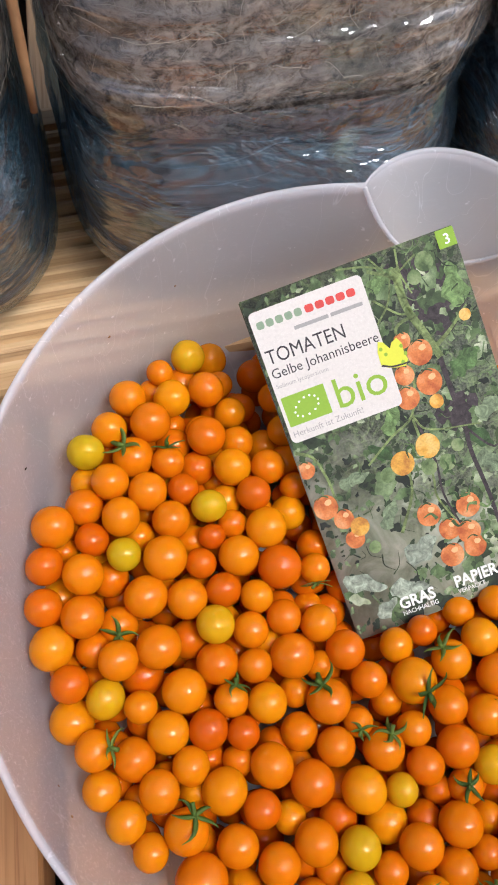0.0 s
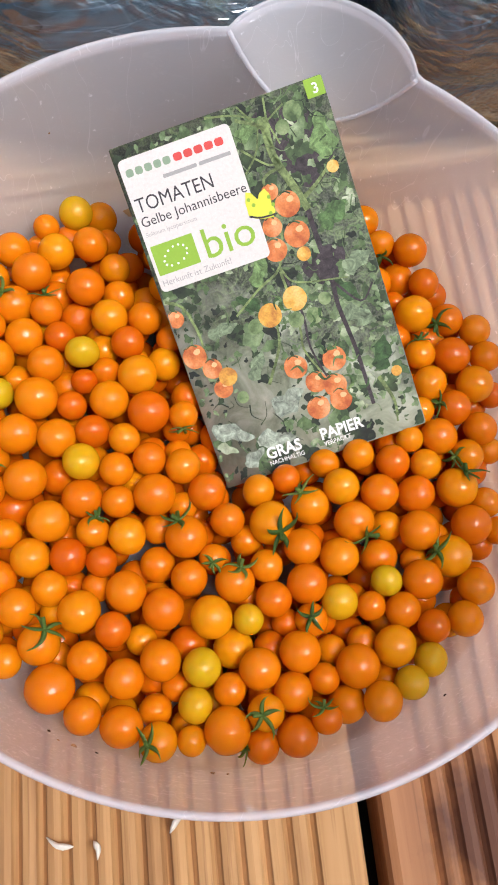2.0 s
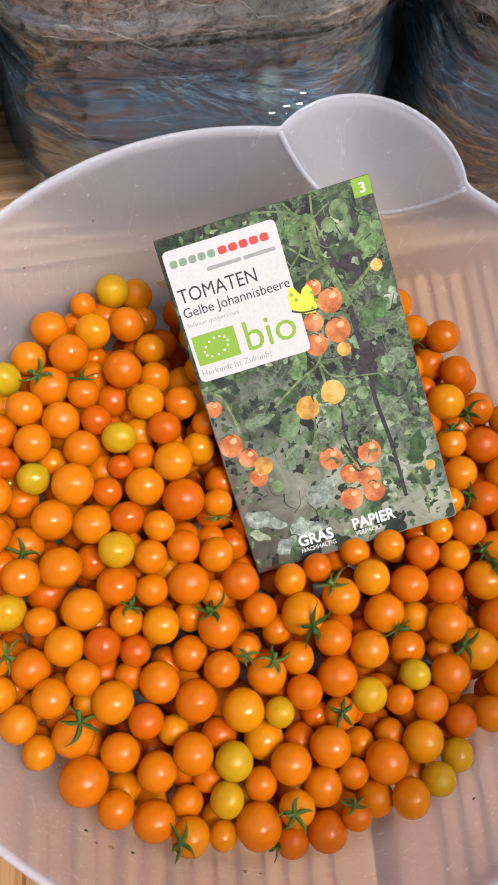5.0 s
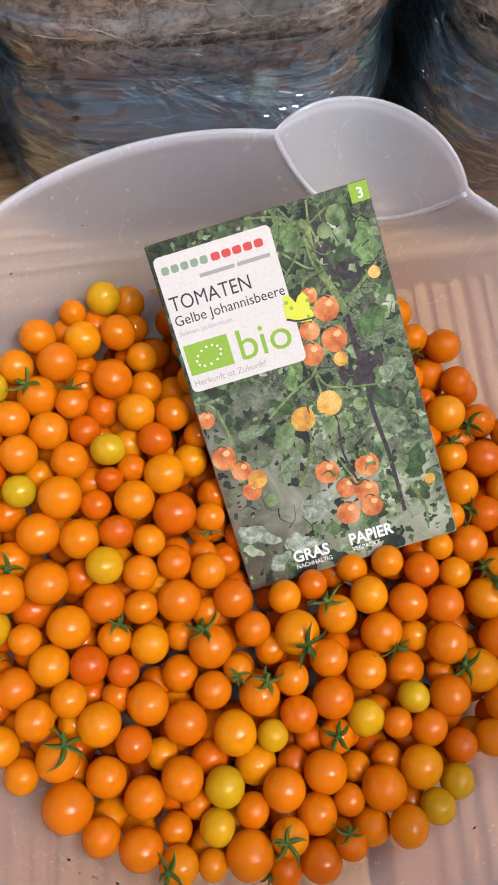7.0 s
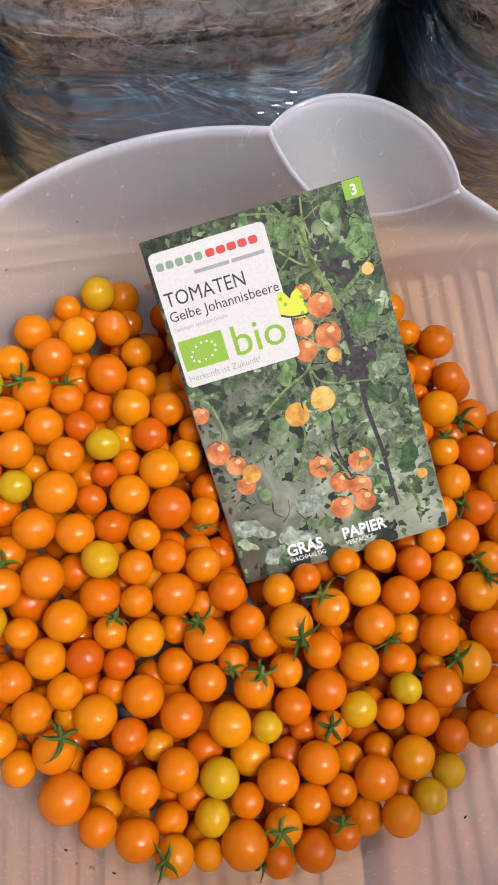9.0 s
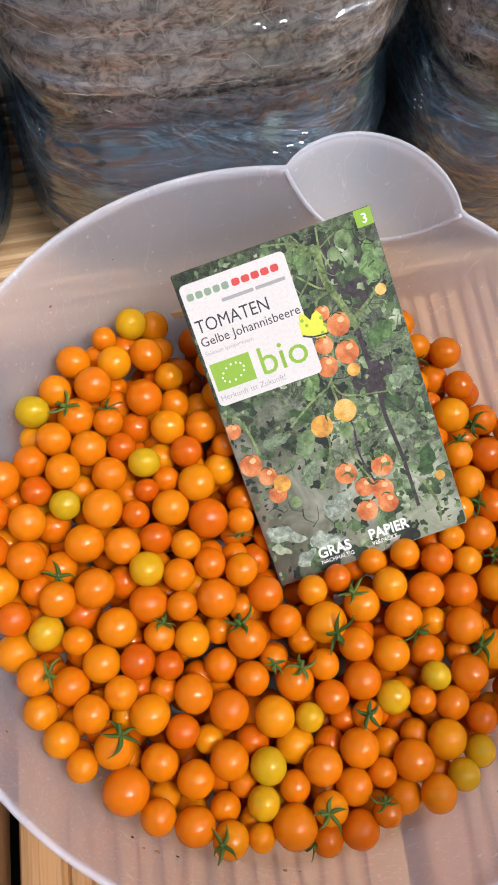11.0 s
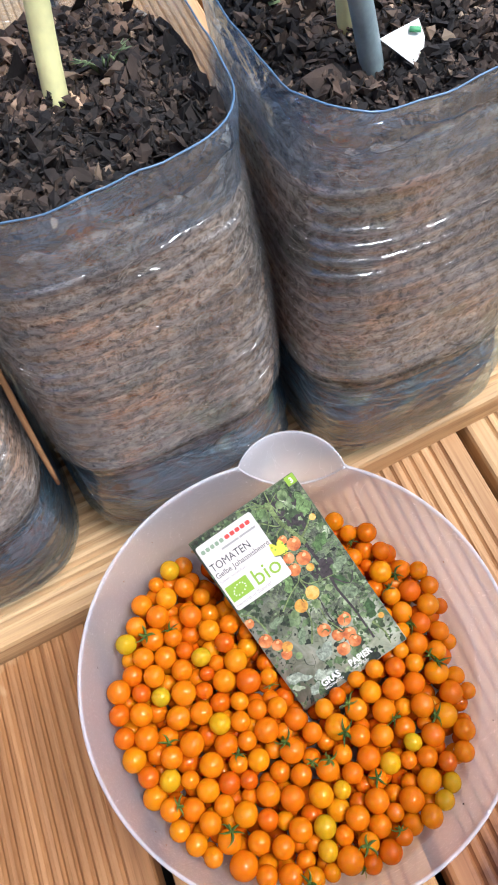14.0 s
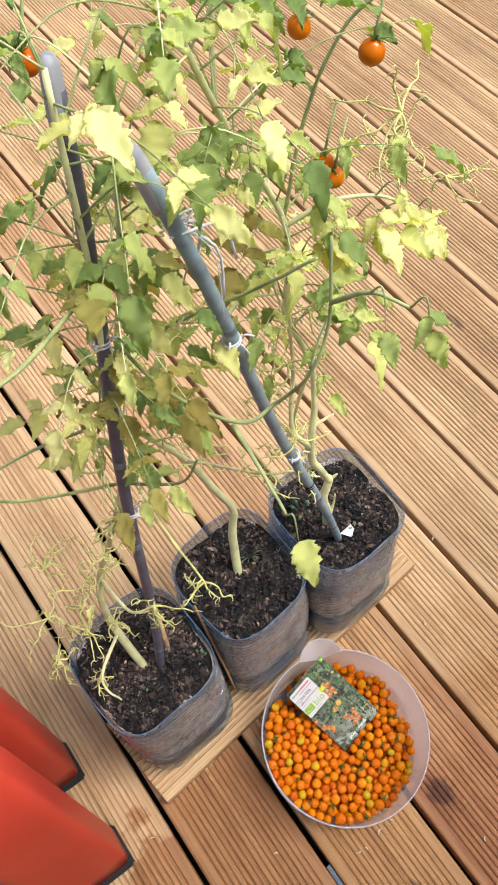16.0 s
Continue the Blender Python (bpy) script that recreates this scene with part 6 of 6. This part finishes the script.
# ---- small things in the pots ----
tag = empty("plant_tag", Matrix.Translation((0.089, 0.136, SOIL_Z + 0.009)) @ Euler((radians(-42), radians(12), radians(-14))).to_matrix().to_4x4())
bm = bmesh.new()
vs = [bm.verts.new(p) for p in ((-0.0105, 0, 0.001), (0.001, -0.001, -0.006), (0.0085, 0.001, -0.0095), (0.0100, 0.0015, -0.004), (0.0098, 0.001, 0.003), (0.0060, 0, 0.0095), (-0.002, 0, 0.0055))]
f = bm.faces.new(vs)
bmesh.ops.triangulate(bm, faces=[f])
bmesh.ops.solidify(bm, geom=bm.faces[:], thickness=0.0006)
part("card", bm, TAG, tag, "bent white card", smooth=False)
bm = box_bm(0.005, 0.0004, 0.0022)
g = part("print", bm, TAG_GREEN, tag, "green print")
g.location = (0.0045, -0.0009, 0.0052)
tagged(tag, "bent white plastic plant tag stuck in the soil", "plant tag")
stick_a, stick_b = Vector((-0.181, 0.147, SOIL_Z - 0.015)), Vector((-0.168, 0.186, 0.405))
stick = empty("wooden_stick", Matrix.Translation(stick_a))
dd = stick_b - stick_a
v, f = tube([dd * q for q in (0.0, 0.4, 0.72)], [0.0034, 0.0036, 0.0036], 7)
put("shaft", mesh_from("shaft", v, f), PENCIL, stick, "bare wooden shaft")
v, f = tube([dd * q for q in (0.72, 0.9, 1.0)], [0.0038, 0.0038, 0.0030], 7)
put("painted_end", mesh_from("painted_end", v, f), PURPLE, stick, "purple painted end")
tagged(stick, "short wooden stick with a purple end in the soil", "stick")
v, f = tube(smooth_path([(-0.128, 0.165, 0.328), (-0.127, 0.140, 0.25), (-0.126, 0.108, 0.165), (-0.126, 0.098, 0.12)], 4), [0.0017, 0.0019, 0.0019, 0.002, 0.0019, 0.0019, 0.0018, 0.0018, 0.0017, 0.0016, 0.0016, 0.0014, 0.0012], 7)
twig = put("twig", mesh_from("twig", v, f), TWIG_BROWN)
tagged(twig, "thin dry brown twig wedged between two pots", "twig")


def sprig(p, n, h, seed, label):
    r7 = random.Random(seed)
    pieces = []
    for i in range(n):
        a = r7.uniform(0, 6.28)
        e = Vector((math.cos(a) * h * 0.6, math.sin(a) * h * 0.6, h * r7.uniform(0.5, 1)))
        pieces.append(tube([Vector(), e * 0.5 + Vector((0, 0, h * 0.12)), e], [0.0006, 0.0005, 0.0002], 5))
        c = e * 0.85
        s = h * 0.28
        x, y = Vector((math.cos(a), math.sin(a), 0.2)) * s * 0.8, Vector((-math.sin(a), math.cos(a), 0.1)) * s * (0.15 if n > 8 else 0.55)
        pieces.append(([c - x, c + y, c + x, c - y, c + Vector((0, 0, -0.0008))], [(0, 1, 2, 3), (0, 4, 1), (1, 4, 2), (2, 4, 3), (3, 4, 0)]))
    ob = put("seedling", mesh_from("seedling", *merge(*pieces)), SPRIG)
    ob.location = p
    tagged(ob, label, "seedling")


sprig((0.060, 0.198, SOIL_Z - 0.003), 7, 0.022, 3, "small green seedling in the soil of a pot")
sprig((-0.030, 0.187, SOIL_Z - 0.003), 9, 0.020, 5, "tuft of thin grass-like seedlings in the soil")
sprig((-0.155, 0.118, SOIL_Z - 0.003), 6, 0.014, 8, "tiny green weed at the edge of a pot")
sprig((-0.222, 0.128, SOIL_Z - 0.003), 5, 0.013, 11, "tiny green weed beside a tomato stem")

# ---- flakes on the deck ----
for i, (x, y) in enumerate(((-0.105, -0.166), (-0.094, -0.170), (-0.064, -0.166), (-0.041, -0.163), (-0.20, -0.10), (-0.22, -0.19), (-0.125, -0.24), (-0.19, -0.28), (0.05, -0.26), (0.19, 0.02), (0.30, 0.12), (-0.33, 0.02), (0.26, 0.30), (-0.08, -0.31))):
    r8 = random.Random(i)
    s = r8.uniform(0.0025, 0.005)
    v, f = tube(smooth_path([(-s, 0, 0), (0, s * r8.uniform(-0.7, 0.7), s * 0.3), (s * 1.1, s * 0.2, 0)], 3), [0.0002, 0.0009, 0.0012, 0.001, 0.0008, 0.0005, 0.0002], 5)
    fl = put("wood_shaving", mesh_from("wood_shaving", v, f), FLAKE)
    fl.matrix_world = Matrix.Translation((x, y, 0.0008)) @ Matrix.Rotation(r8.uniform(0, 6.28), 4, "Z")
    tagged(fl, "small pale dry flake lying on the deck", "flake", group="flakes on the deck")


# ---- deck boards, last ----
foil = part("slate_strip", box_bm(0.0060, 0.26, 0.002), FOIL)
foil.location = (-0.150, -0.285, -0.007)
tagged(foil, "narrow slate-grey strip showing in a gap of the deck", "strip")
deck = empty("deck")
tagged(deck, "wooden terrace deck of grooved larch boards", "deck", kind="structure")
PITCH = 0.150
deck_mesh = plank_mesh("deck_board", grooved_profile(0.1425, 0.027, 0.0083, 0.010, 0.0024, 0.0029), -1.4, 4.2)
deck_mesh.materials.append(DECK)
stained_mesh = deck_mesh.copy()
stained_mesh.materials.clear()
stained_mesh.materials.append(STAINED)
red_mesh = deck_mesh.copy()
red_mesh.materials.clear()
red_mesh.materials.append(DECK_RED)
for k in range(-11, 20):
    ob = new("deck_board", stained_mesh if k == 0 else red_mesh if -7 < k < -1 else deck_mesh)
    ob.parent = deck
    ob.location = ((k + 0.5) * PITCH + rng.uniform(-0.0008, 0.0008), 0, rng.uniform(-0.0006, 0))
